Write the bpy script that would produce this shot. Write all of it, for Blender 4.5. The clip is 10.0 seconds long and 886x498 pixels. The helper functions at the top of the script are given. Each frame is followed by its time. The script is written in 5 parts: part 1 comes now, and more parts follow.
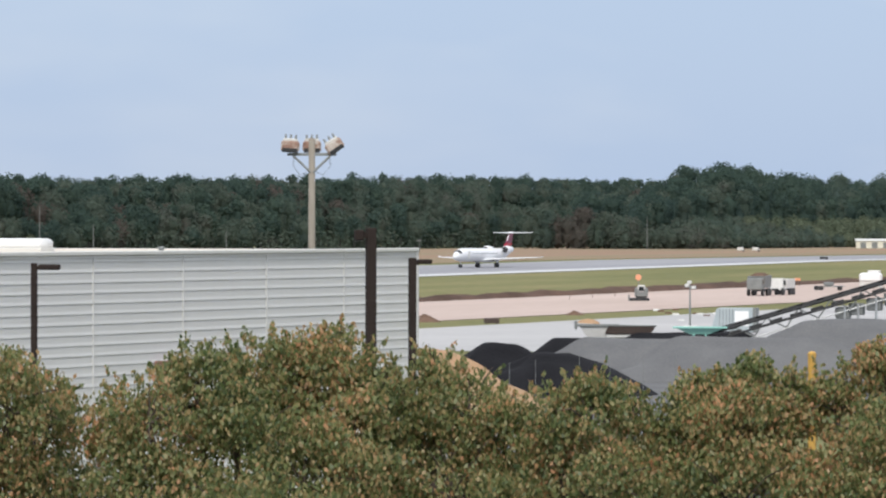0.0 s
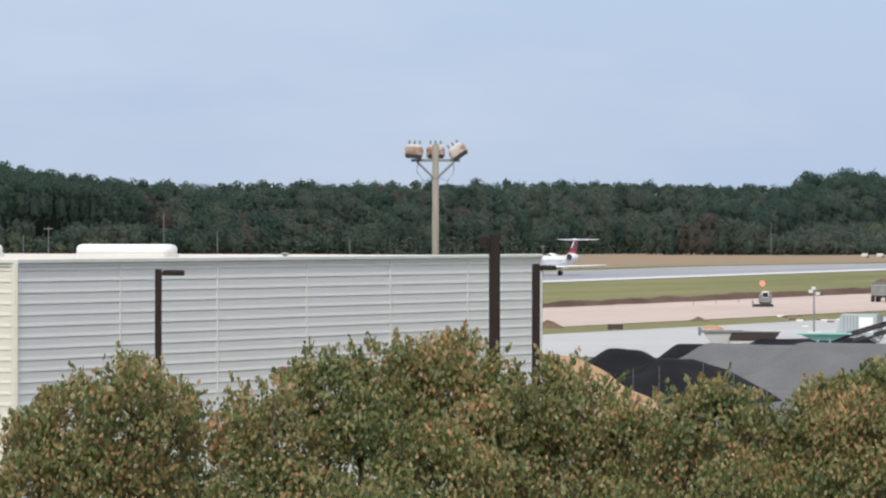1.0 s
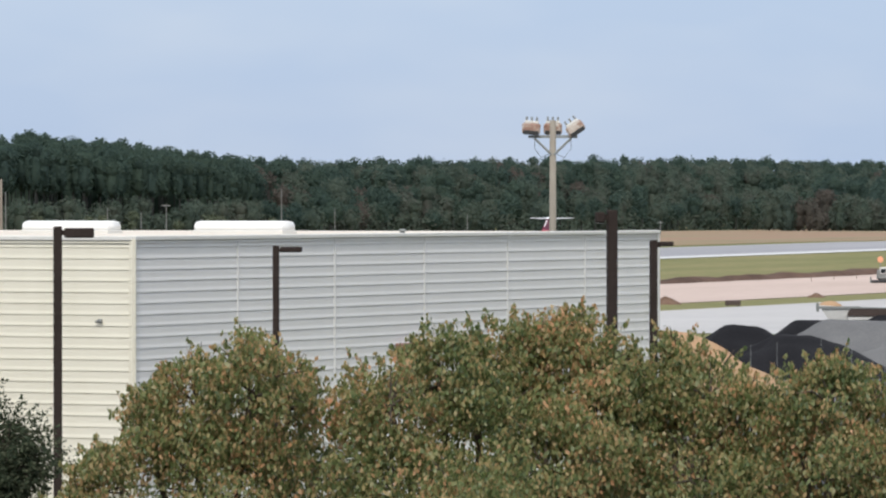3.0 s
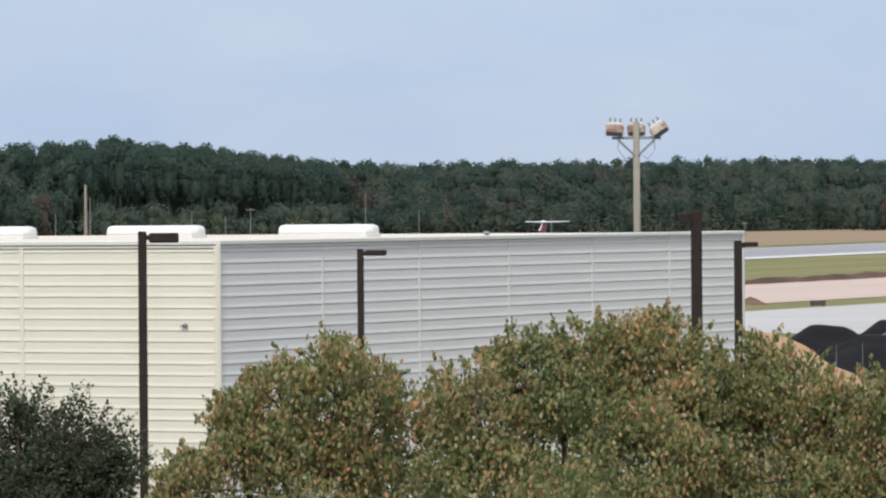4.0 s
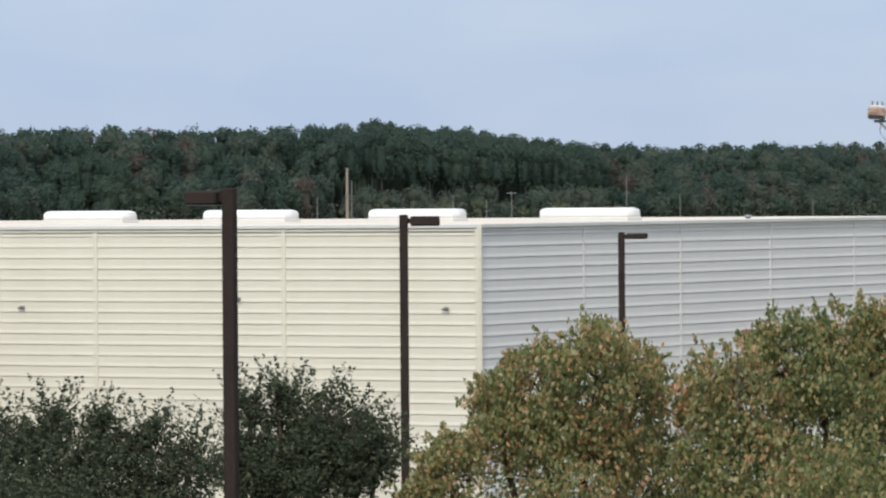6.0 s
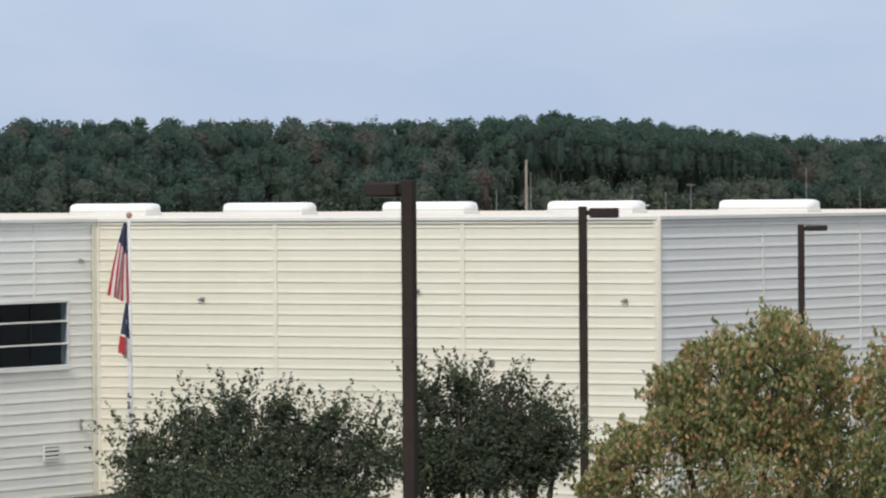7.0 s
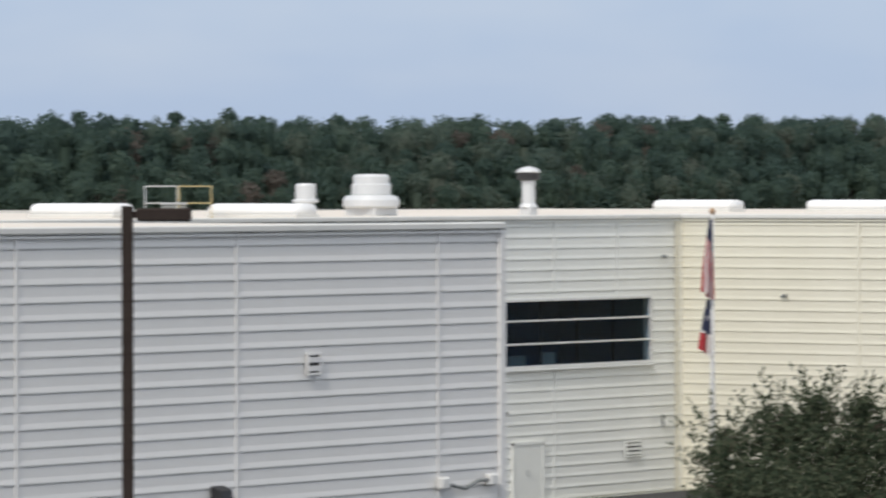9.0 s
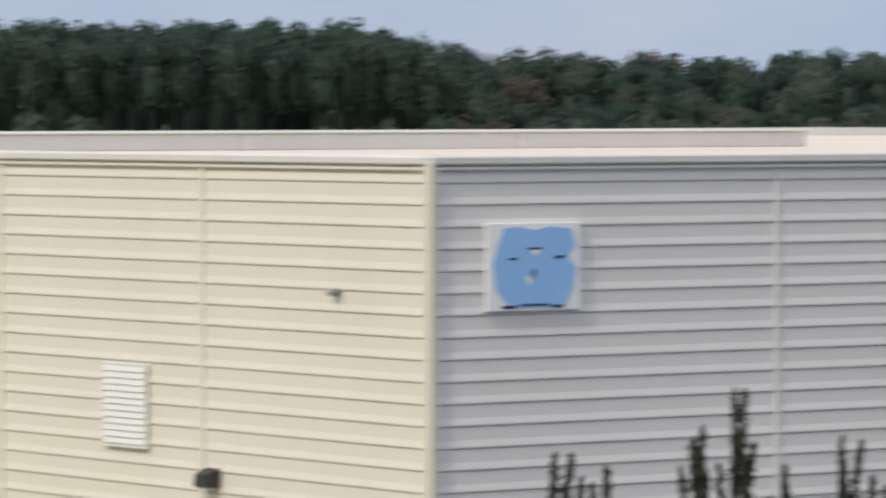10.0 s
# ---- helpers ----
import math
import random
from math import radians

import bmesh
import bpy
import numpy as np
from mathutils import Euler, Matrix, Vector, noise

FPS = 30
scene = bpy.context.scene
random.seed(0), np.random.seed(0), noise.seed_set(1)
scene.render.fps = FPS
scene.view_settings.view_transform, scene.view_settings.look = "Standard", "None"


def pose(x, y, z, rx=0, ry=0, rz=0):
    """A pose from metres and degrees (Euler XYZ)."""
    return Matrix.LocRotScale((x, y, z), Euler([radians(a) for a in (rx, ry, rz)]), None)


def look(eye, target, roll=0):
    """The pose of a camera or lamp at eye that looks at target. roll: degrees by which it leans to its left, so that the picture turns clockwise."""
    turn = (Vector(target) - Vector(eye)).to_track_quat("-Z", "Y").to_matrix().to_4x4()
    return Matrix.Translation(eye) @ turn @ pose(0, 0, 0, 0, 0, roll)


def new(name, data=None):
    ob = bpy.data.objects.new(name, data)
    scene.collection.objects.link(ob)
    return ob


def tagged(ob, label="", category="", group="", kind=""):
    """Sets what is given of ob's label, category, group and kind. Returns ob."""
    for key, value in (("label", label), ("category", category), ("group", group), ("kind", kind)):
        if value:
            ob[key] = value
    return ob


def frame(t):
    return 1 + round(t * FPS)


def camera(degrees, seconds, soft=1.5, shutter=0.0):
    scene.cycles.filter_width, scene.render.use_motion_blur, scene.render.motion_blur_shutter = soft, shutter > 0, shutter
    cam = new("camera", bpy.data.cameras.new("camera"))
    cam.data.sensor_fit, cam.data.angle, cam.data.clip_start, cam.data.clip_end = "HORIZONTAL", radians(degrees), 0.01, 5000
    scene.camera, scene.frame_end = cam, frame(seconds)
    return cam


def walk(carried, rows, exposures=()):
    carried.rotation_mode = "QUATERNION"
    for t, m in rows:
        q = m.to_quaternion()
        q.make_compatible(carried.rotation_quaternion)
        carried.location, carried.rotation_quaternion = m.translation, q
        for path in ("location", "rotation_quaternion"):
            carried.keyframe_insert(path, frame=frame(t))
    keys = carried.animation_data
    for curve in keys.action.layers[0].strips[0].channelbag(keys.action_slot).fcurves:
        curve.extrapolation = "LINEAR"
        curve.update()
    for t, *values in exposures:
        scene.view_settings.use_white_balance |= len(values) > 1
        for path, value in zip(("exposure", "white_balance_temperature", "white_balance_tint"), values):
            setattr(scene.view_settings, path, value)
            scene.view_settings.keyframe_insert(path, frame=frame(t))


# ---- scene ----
# Axes: y runs along the runway and the side walls of the building, x across them. The camera stands on an upper deck and pans.
EYE = 10.65
cam = camera(9.957, 10.0, soft=2.2, shutter=0.14)
# seconds, turn to the left of +y, tilt, lean
PAN = [
    (0, 21.601, -0.267, 0.042),
    (0.5, 22.332, -0.250, 0.057),
    (1, 22.994, -0.201, 0.058),
    (1.5, 23.423, -0.134, 0.194),
    (2, 23.728, -0.311, 0.192),
    (3.5, 24.722, -0.473, -0.230),
    (4, 25.266, -0.436, -0.446),
    (4.5, 25.855, -0.458, -0.364),
    (5, 26.565, -0.573, -0.278),
    (6.5, 29.197, -0.624, -0.506),
    (7, 30.226, -0.678, -0.432),
    (7.5, 31.042, -0.591, -0.253),
    (8, 32.294, -0.676, -0.135),
    (8.5, 33.750, -0.663, -0.090),
    (8.8, 35.131, -0.658, -0.030),
    (9, 36.788, -0.688, -0.097),
    (9.2, 39.287, -0.715, -0.092),
    (9.3, 40.930, -0.633, -0.045),
    (9.4, 42.950, -0.475, -0.134),
    (9.5, 44.928, -0.476, -0.211),
    (9.6, 46.814, -0.611, -0.287),
    (9.7, 48.670, -0.848, -0.120),
    (9.8, 50.559, -1.133, -0.102),
    (9.9, 52.533, -1.378, -0.149),
    (10, 54.587, -1.584, -0.061),
]


def aimed(turn, tilt, lean):
    return pose(0, 0, EYE, 0, 0, turn) @ pose(0, 0, 0, 90 + tilt) @ pose(0, 0, 0, 0, 0, lean)


walk(cam, [(t, aimed(a, b, c)) for t, a, b, c in PAN],
     exposures=[(0, 0.08, 6400, 10), (3.5, 0.09, 6420, 10), (6.5, 0.05, 6420, 10), (8.0, 0.02, 6420, 10), (9.2, -0.04, 6450, 10), (10.0, -0.1, 6600, 12.5)])

# ---- world and sun ----
SUN_AZ, SUN_EL = 166.0, 42.0          # degrees clockwise from +y, and above the horizon
world = bpy.data.worlds.new("sky")
scene.world = world
world.use_nodes = True
wn, wl = world.node_tree.nodes, world.node_tree.links
wn.clear()
w_out, w_bg = wn.new("ShaderNodeOutputWorld"), wn.new("ShaderNodeBackground")
w_sky, w_mix = wn.new("ShaderNodeTexSky"), wn.new("ShaderNodeMix")
w_sky.sky_type, w_sky.sun_disc = "NISHITA", False
w_sky.sun_elevation, w_sky.sun_rotation = radians(SUN_EL), radians(SUN_AZ)
w_sky.dust_density, w_sky.air_density = 1.2, 1.0
w_mix.data_type = "RGBA"
w_mix.inputs["Factor"].default_value = 0.82
w_tc, w_map, w_noise = wn.new("ShaderNodeTexCoord"), wn.new("ShaderNodeMapping"), wn.new("ShaderNodeTexNoise")
w_map.inputs["Scale"].default_value = (9, 9, 26)
w_noise.inputs["Scale"].default_value, w_noise.inputs["Detail"].default_value = 1.6, 3.0
w_ramp = wn.new("ShaderNodeValToRGB")
w_ramp.color_ramp.elements[0].position, w_ramp.color_ramp.elements[1].position = 0.42, 0.8
w_ramp.color_ramp.elements[0].color = (4.55, 5.75, 7.9, 1)
w_ramp.color_ramp.elements[1].color = (5.6, 6.5, 8.1, 1)
wl.new(w_tc.outputs["Generated"], w_map.inputs["Vector"])
wl.new(w_map.outputs[0], w_noise.inputs["Vector"])
wl.new(w_noise.outputs["Fac"], w_ramp.inputs["Fac"])
wl.new(w_sky.outputs[0], w_mix.inputs["A"])
wl.new(w_ramp.outputs[0], w_mix.inputs["B"])
# thin bright cloud higher up
w_sep, w_up, w_high = wn.new("ShaderNodeSeparateXYZ"), wn.new("ShaderNodeMapRange"), wn.new("ShaderNodeMix")
w_up.inputs["From Min"].default_value, w_up.inputs["From Max"].default_value = 0.06, 0.4
w_high.data_type = "RGBA"
w_high.inputs["B"].default_value = (8.9, 9.3, 10.0, 1)
wl.new(w_tc.outputs["Generated"], w_sep.inputs[0])
wl.new(w_sep.outputs["Z"], w_up.inputs["Value"])
wl.new(w_up.outputs[0], w_high.inputs["Factor"])
wl.new(w_mix.outputs["Result"], w_high.inputs["A"])
wl.new(w_high.outputs["Result"], w_bg.inputs["Color"])
w_bg.inputs["Strength"].default_value = 0.1
wl.new(w_bg.outputs[0], w_out.inputs[0])

sun = new("sun", bpy.data.lights.new("sun", "SUN"))
sun.data.energy, sun.data.angle, sun.data.color = 2.15, radians(6.0), (1.0, 0.945, 0.87)
sa, se = radians(SUN_AZ), radians(SUN_EL)
sun.matrix_world = look((100 * math.sin(sa) * math.cos(se), 100 * math.cos(sa) * math.cos(se), 100 * math.sin(se) + 30), (0, 0, 30))


# ---- materials ----
def mat(name, low, high=None, rough=0.6, metal=0.0, scale=0.6, fine=8.0, bump=0.0, stretch=(1, 1, 1), island=0.0, glow=0.0, through_light=0.0, ends=None):
    """A surface whose colour wanders from low to high at two scales; island: how far single pieces differ."""
    m = bpy.data.materials.new(name)
    m.use_nodes = True
    n, l = m.node_tree.nodes, m.node_tree.links
    b = n["Principled BSDF"]
    b.inputs["Roughness"].default_value, b.inputs["Metallic"].default_value = rough, metal
    b.inputs["Specular IOR Level"].default_value = 0.12 if rough >= 0.84 else 0.5
    high = high or low
    tc, mp = n.new("ShaderNodeTexCoord"), n.new("ShaderNodeMapping")
    mp.inputs["Scale"].default_value = stretch
    l.new(tc.outputs["Object"], mp.inputs["Vector"])
    n1, n2 = n.new("ShaderNodeTexNoise"), n.new("ShaderNodeTexNoise")
    n1.inputs["Scale"].default_value, n2.inputs["Scale"].default_value = scale, fine
    n1.inputs["Detail"].default_value, n2.inputs["Detail"].default_value = 4, 5
    l.new(mp.outputs[0], n1.inputs["Vector"]), l.new(mp.outputs[0], n2.inputs["Vector"])
    mx = n.new("ShaderNodeMix")
    mx.inputs["Factor"].default_value = 0.4
    l.new(n1.outputs["Fac"], mx.inputs["A"]), l.new(n2.outputs["Fac"], mx.inputs["B"])
    fac = mx.outputs["Result"]
    if island:
        geo, m2 = n.new("ShaderNodeNewGeometry"), n.new("ShaderNodeMix")
        m2.inputs["Factor"].default_value = island
        l.new(fac, m2.inputs["A"]), l.new(geo.outputs["Random Per Island"], m2.inputs["B"])
        fac = m2.outputs["Result"]
    rp = n.new("ShaderNodeValToRGB")
    stops = [low, high] if isinstance(low[0], float) else list(low)
    rp.color_ramp.elements[0].position, rp.color_ramp.elements[1].position = ends or ((0.3, 0.7) if not island else (0.27, 0.73))
    p0, p1 = rp.color_ramp.elements[0].position, rp.color_ramp.elements[1].position
    for i, c in enumerate(stops):
        e = rp.color_ramp.elements[0] if i == 0 else rp.color_ramp.elements[-1] if i == len(stops) - 1 else rp.color_ramp.elements.new(p0 + (p1 - p0) * i / (len(stops) - 1))
        e.color = (*c, 1)
    l.new(fac, rp.inputs["Fac"]), l.new(rp.outputs[0], b.inputs["Base Color"])
    if bump:
        bp = n.new("ShaderNodeBump")
        bp.inputs["Strength"].default_value, bp.inputs["Distance"].default_value = 0.6, bump
        l.new(n2.outputs["Fac"], bp.inputs["Height"]), l.new(bp.outputs[0], b.inputs["Normal"])
    if through_light:
        tl, ms = n.new("ShaderNodeBsdfTranslucent"), n.new("ShaderNodeMixShader")
        ms.inputs[0].default_value = through_light
        l.new(rp.outputs[0], tl.inputs["Color"])
        l.new(b.outputs[0], ms.inputs[1]), l.new(tl.outputs[0], ms.inputs[2])
        l.new(ms.outputs[0], n["Material Output"].inputs["Surface"])
    if glow:
        b.inputs["Emission Color"].default_value, b.inputs["Emission Strength"].default_value = (*stops[0], 1), glow
    return m


CREAM = mat("cream_painted_metal", (0.70, 0.665, 0.54), (0.76, 0.725, 0.605), 0.5, scale=0.25, fine=1.5, stretch=(1, 1, 0.4))
GREY = mat("light_grey_painted_metal", (0.685, 0.67, 0.64), (0.745, 0.73, 0.70), 0.5, scale=0.2, fine=1.2, stretch=(1, 1, 0.3))
OFFWHITE = mat("off_white_painted_metal", (0.73, 0.73, 0.68), (0.79, 0.79, 0.745), 0.5, scale=0.3, fine=1.5, stretch=(1, 1, 0.4))
COPING = mat("coping_metal", (0.62, 0.61, 0.57), (0.72, 0.70, 0.65), 0.45, scale=0.4, fine=3)
ROOF = mat("pale_roof_membrane", (0.60, 0.54, 0.46), (0.74, 0.67, 0.58), 0.8, scale=0.15, fine=2.5, bump=0.01)
BRONZE = mat("dark_bronze_paint", (0.028, 0.021, 0.018), (0.045, 0.034, 0.029), 0.85, scale=2, fine=20)
CONCRETE = mat("concrete", (0.36, 0.34, 0.30), (0.46, 0.44, 0.39), 0.85, scale=0.5, fine=6, bump=0.01)
WHITE = mat("white_acrylic", (0.80, 0.80, 0.78), (0.86, 0.86, 0.85), 0.35, scale=0.5, fine=4)
STEEL = mat("galvanised_steel", (0.48, 0.49, 0.49), (0.62, 0.62, 0.61), 0.35, 0.7, scale=1.5, fine=9)
DARK = mat("black_metal", (0.015, 0.015, 0.016), (0.03, 0.03, 0.03), 0.5, scale=3, fine=15)
GLASS = mat("dark_window_glass", (0.012, 0.015, 0.018), (0.03, 0.036, 0.04), 0.12, scale=0.6, fine=1.5)
YELLOW = mat("yellow_paint", (0.52, 0.29, 0.05), (0.62, 0.38, 0.09), 0.5, scale=2, fine=12)
ASPHALT = mat("asphalt", (0.045, 0.045, 0.047), (0.075, 0.075, 0.075), 0.9, scale=0.2, fine=30, bump=0.01)
PAVING = mat("pale_concrete_paving", (0.40, 0.39, 0.39), (0.50, 0.49, 0.48), 0.85, scale=0.03, fine=0.4)
RUNWAY = mat("runway_concrete", (0.25, 0.25, 0.27), (0.36, 0.36, 0.375), 0.85, scale=0.02, fine=0.3, stretch=(4, 0.3, 1))
EDGE = mat("bright_concrete", (0.52, 0.52, 0.53), (0.64, 0.64, 0.64), 0.85, scale=0.03, fine=0.3, stretch=(4, 0.3, 1))
GRASS = mat("mown_grass", ((0.135, 0.145, 0.055), (0.19, 0.185, 0.08), (0.27, 0.225, 0.115)), None, 0.95, scale=0.02, fine=0.35, stretch=(2.5, 0.5, 1))
DIRT = mat("pinkish_bare_soil", (0.46, 0.36, 0.31), (0.57, 0.46, 0.41), 0.95, scale=0.03, fine=0.4, stretch=(2, 0.5, 1))
CLAY = mat("red_brown_clay", (0.10, 0.066, 0.048), (0.20, 0.128, 0.092), 0.95, scale=0.15, fine=1.2, bump=0.05)
BANKCLAY = mat("dark_turned_clay", (0.055, 0.036, 0.028), (0.16, 0.10, 0.075), 0.95, scale=0.12, fine=0.9, bump=0.05)
TANGRASS = mat("dry_tan_grass", ((0.19, 0.17, 0.10), (0.27, 0.215, 0.135), (0.30, 0.20, 0.14), (0.27, 0.155, 0.115)), None, 0.95, scale=0.012, fine=0.3, stretch=(2, 0.5, 1))
BLACKGRIT = mat("black_aggregate", (0.008, 0.008, 0.010), (0.02, 0.02, 0.023), 0.85, scale=0.3, fine=6, bump=0.08)
GREYGRIT = mat("grey_crushed_stone", (0.115, 0.116, 0.12), (0.185, 0.185, 0.185), 0.9, scale=0.25, fine=6, bump=0.06)
SAND = mat("orange_sand", (0.36, 0.22, 0.125), (0.46, 0.31, 0.19), 0.95, scale=0.4, fine=5, bump=0.05)
PEARLEAF = mat("turning_leaves", ((0.070, 0.106, 0.040), (0.122, 0.162, 0.056), (0.176, 0.212, 0.076), (0.240, 0.250, 0.098), (0.325, 0.288, 0.122), (0.44, 0.310, 0.145), (0.60, 0.315, 0.16)), None, 0.45, scale=0.7, fine=3, island=0.34, through_light=0.38, ends=(0.3, 0.7))
DARKLEAF = mat("dark_evergreen_leaves", ((0.032, 0.047, 0.028), (0.060, 0.078, 0.046), (0.108, 0.120, 0.074)), None, 0.85, scale=1.2, fine=4, island=0.6, through_light=0.15)
SPRIG = mat("conifer_needles", ((0.012, 0.02, 0.010), (0.03, 0.036, 0.016)), None, 0.7, scale=2, fine=6, island=0.5)
# far woods: leaf colours paled and blued in place of distance haze
PINELEAF = mat("hazed_pine_needles", ((0.058, 0.092, 0.084), (0.074, 0.114, 0.092), (0.098, 0.138, 0.100)), None, 0.95, scale=0.03, fine=0.13, island=0.2, through_light=0.45, ends=(0.3, 0.7))
WOODLEAF = mat("hazed_hardwood_leaves", ((0.086, 0.122, 0.108), (0.100, 0.138, 0.108), (0.120, 0.146, 0.114), (0.132, 0.132, 0.116)), None, 0.95, scale=0.02, fine=0.13, island=0.16, through_light=0.45, ends=(0.34, 0.68))
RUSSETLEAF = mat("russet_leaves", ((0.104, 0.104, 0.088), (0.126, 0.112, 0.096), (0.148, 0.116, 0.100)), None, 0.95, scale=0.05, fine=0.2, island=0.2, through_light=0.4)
SCRUBLEAF = mat("young_olive_growth", ((0.106, 0.134, 0.090), (0.128, 0.154, 0.100), (0.152, 0.168, 0.116)), None, 0.95, scale=0.04, fine=0.2, island=0.25, through_light=0.3)
PINEBARK = mat("grey_pine_bark", (0.040, 0.042, 0.041), (0.066, 0.066, 0.064), 0.95, scale=0.2, fine=2)
BARK = mat("bark", (0.07, 0.055, 0.045), (0.13, 0.105, 0.085), 0.9, scale=1, fine=9, bump=0.02)
FUSE = mat("white_aircraft_paint", (0.80, 0.80, 0.81), (0.84, 0.84, 0.85), 0.25, scale=0.3, fine=2)
RED = mat("red_paint", (0.45, 0.015, 0.03), (0.52, 0.025, 0.045), 0.4, scale=1, fine=5)
NAVY = mat("navy_paint", (0.012, 0.018, 0.07), (0.02, 0.03, 0.09), 0.5, scale=1, fine=5)
NAVYRED = mat("plum_paint", (0.16, 0.015, 0.05), (0.24, 0.02, 0.06), 0.4, scale=1, fine=5)
TEAL = mat("teal_paint", (0.26, 0.56, 0.49), (0.36, 0.66, 0.58), 0.5, scale=1, fine=6)
ORANGE = mat("orange_plastic", (0.72, 0.30, 0.16), (0.8, 0.38, 0.22), 0.5, scale=1, fine=6)
DULLWHITE = mat("weathered_white_paint", (0.56, 0.55, 0.52), (0.72, 0.71, 0.68), 0.6, scale=0.8, fine=5)
TRUCKGREY = mat("dusty_grey_paint", (0.16, 0.17, 0.165), (0.25, 0.26, 0.25), 0.6, scale=0.6, fine=4)
BLUE = mat("light_blue_vinyl", (0.25, 0.48, 0.82), (0.30, 0.53, 0.86), 0.45, scale=1, fine=5)


# ---- building blocks ----
class Bits:
    """Gathers vertices and faces of one mesh."""

    def __init__(self):
        self.v, self.f = [], []

    def add(self, vs, fs):
        k = len(self.v)
        self.v += [tuple(p) for p in vs]
        self.f += [tuple(i + k for i in q) for q in fs]
        return self

    def box(self, x0, x1, y0, y1, z0, z1, m=None, bev=0.0):
        """A box, its long edges bevelled if asked."""
        c = Vector(((x0 + x1) / 2, (y0 + y1) / 2, (z0 + z1) / 2))
        h = Vector((abs(x1 - x0) / 2, abs(y1 - y0) / 2, abs(z1 - z0) / 2))
        b = min(bev, 0.45 * min(h))
        if b <= 0:
            vs = [c + Vector((h.x * i, h.y * j, h.z * k)) for k in (-1, 1) for j in (-1, 1) for i in (-1, 1)]
            fs = [(0, 2, 3, 1), (4, 5, 7, 6), (0, 1, 5, 4), (2, 6, 7, 3), (0, 4, 6, 2), (1, 3, 7, 5)]
        else:
            ring = [(-1, -1, 0), (-1, -1, 1), (1, -1, 1), (1, -1, 0), (1, 1, 0), (1, 1, 1), (-1, 1, 1), (-1, 1, 0)]
            vs = []
            for z, inset in ((-h.z, b), (-h.z + b, 0), (h.z - b, 0), (h.z, b)):
                for i, j, s in ring:
                    px, py = (h.x - inset), (h.y - inset)
                    vs.append(c + Vector((i * (px - (b if s else 0)), j * (py - (0 if s else b)), z)))
            fs = [tuple(range(7, -1, -1)), tuple(range(24, 32))]
            for r in range(3):
                for q in range(8):
                    fs.append((r * 8 + q, r * 8 + (q + 1) % 8, r * 8 + 8 + (q + 1) % 8, r * 8 + 8 + q))
        return self.add([m @ p for p in vs] if m else vs, fs)

    def loft(self, rings, cap=True, closed=True):
        n = len(rings[0])
        vs = [p for r in rings for p in r]
        fs = []
        for r in range(len(rings) - 1):
            for q in range(n if closed else n - 1):
                fs.append((r * n + q, r * n + (q + 1) % n, (r + 1) * n + (q + 1) % n, (r + 1) * n + q))
        if cap and closed:
            fs += [tuple(range(n - 1, -1, -1)), tuple(range((len(rings) - 1) * n, len(rings) * n))]
        return self.add(vs, fs)

    def tube(self, path, radii, n=10):
        """A round bar through the points of path."""
        path = [Vector(p) for p in path]
        radii = [radii] * len(path) if isinstance(radii, (int, float)) else radii
        rings = []
        for i, p in enumerate(path):
            d = (path[min(i + 1, len(path) - 1)] - path[max(i - 1, 0)]).normalized()
            a = d.cross(Vector((0, 0, 1)) if abs(d.z) < 0.9 else Vector((1, 0, 0))).normalized()
            b = d.cross(a)
            rings.append([p + radii[i] * (math.cos(2 * math.pi * k / n) * a + math.sin(2 * math.pi * k / n) * b) for k in range(n)])
        return self.loft(rings)

    def turned(self, x, y, profile, n=20):
        """A round body about an upright axis; profile: radius, height."""
        return self.loft([[(x + r * math.cos(2 * math.pi * k / n), y + r * math.sin(2 * math.pi * k / n), z) for k in range(n)] for r, z in profile])

    def mesh(self, name):
        me = bpy.data.meshes.new(name)
        me.from_pydata(self.v, [], self.f)
        me.update()
        return me


def part(name, bits, material, parent=None, label="", smooth=False):
    me = bits.mesh(name) if isinstance(bits, Bits) else bits
    if not me.materials:
        me.materials.append(material)
    if smooth:
        me.polygons.foreach_set("use_smooth", [True] * len(me.polygons))
    ob = new(name, me)
    if parent:
        ob.parent = parent
    if label:
        ob["label"] = label
    return ob


def thing(name, label, category, group="", kind="", at=None):
    ob = new(name)
    ob.empty_display_size = 0.2
    if at is not None:
        ob.matrix_basis = at
    return tagged(ob, label, category, group, kind)


# ---- ground ----
def ground_z(x, y):
    """The field rises from the lot to the runway, and the runway falls gently towards -y."""
    s = np.interp(-x, [150, 255, 340], [0, 0.66, 1.0])
    return float(s * (1.5 + np.clip(y - 848, -400, 250) * 0.0046))


def sheet(name, xs, ys, lift, material, label, category="ground", rough=0.0):
    b = Bits()
    vs = [(x, y, ground_z(x, y) + lift + (rough * noise.noise((x * 0.15, y * 0.06, 3)) if rough else 0)) for y in ys for x in xs]
    n = len(xs)
    b.add(vs, [(j * n + i, j * n + i + 1, (j + 1) * n + i + 1, (j + 1) * n + i) for j in range(len(ys) - 1) for i in range(n - 1)])
    return tagged(part(name, b, material, smooth=True), label, category, kind="structure")


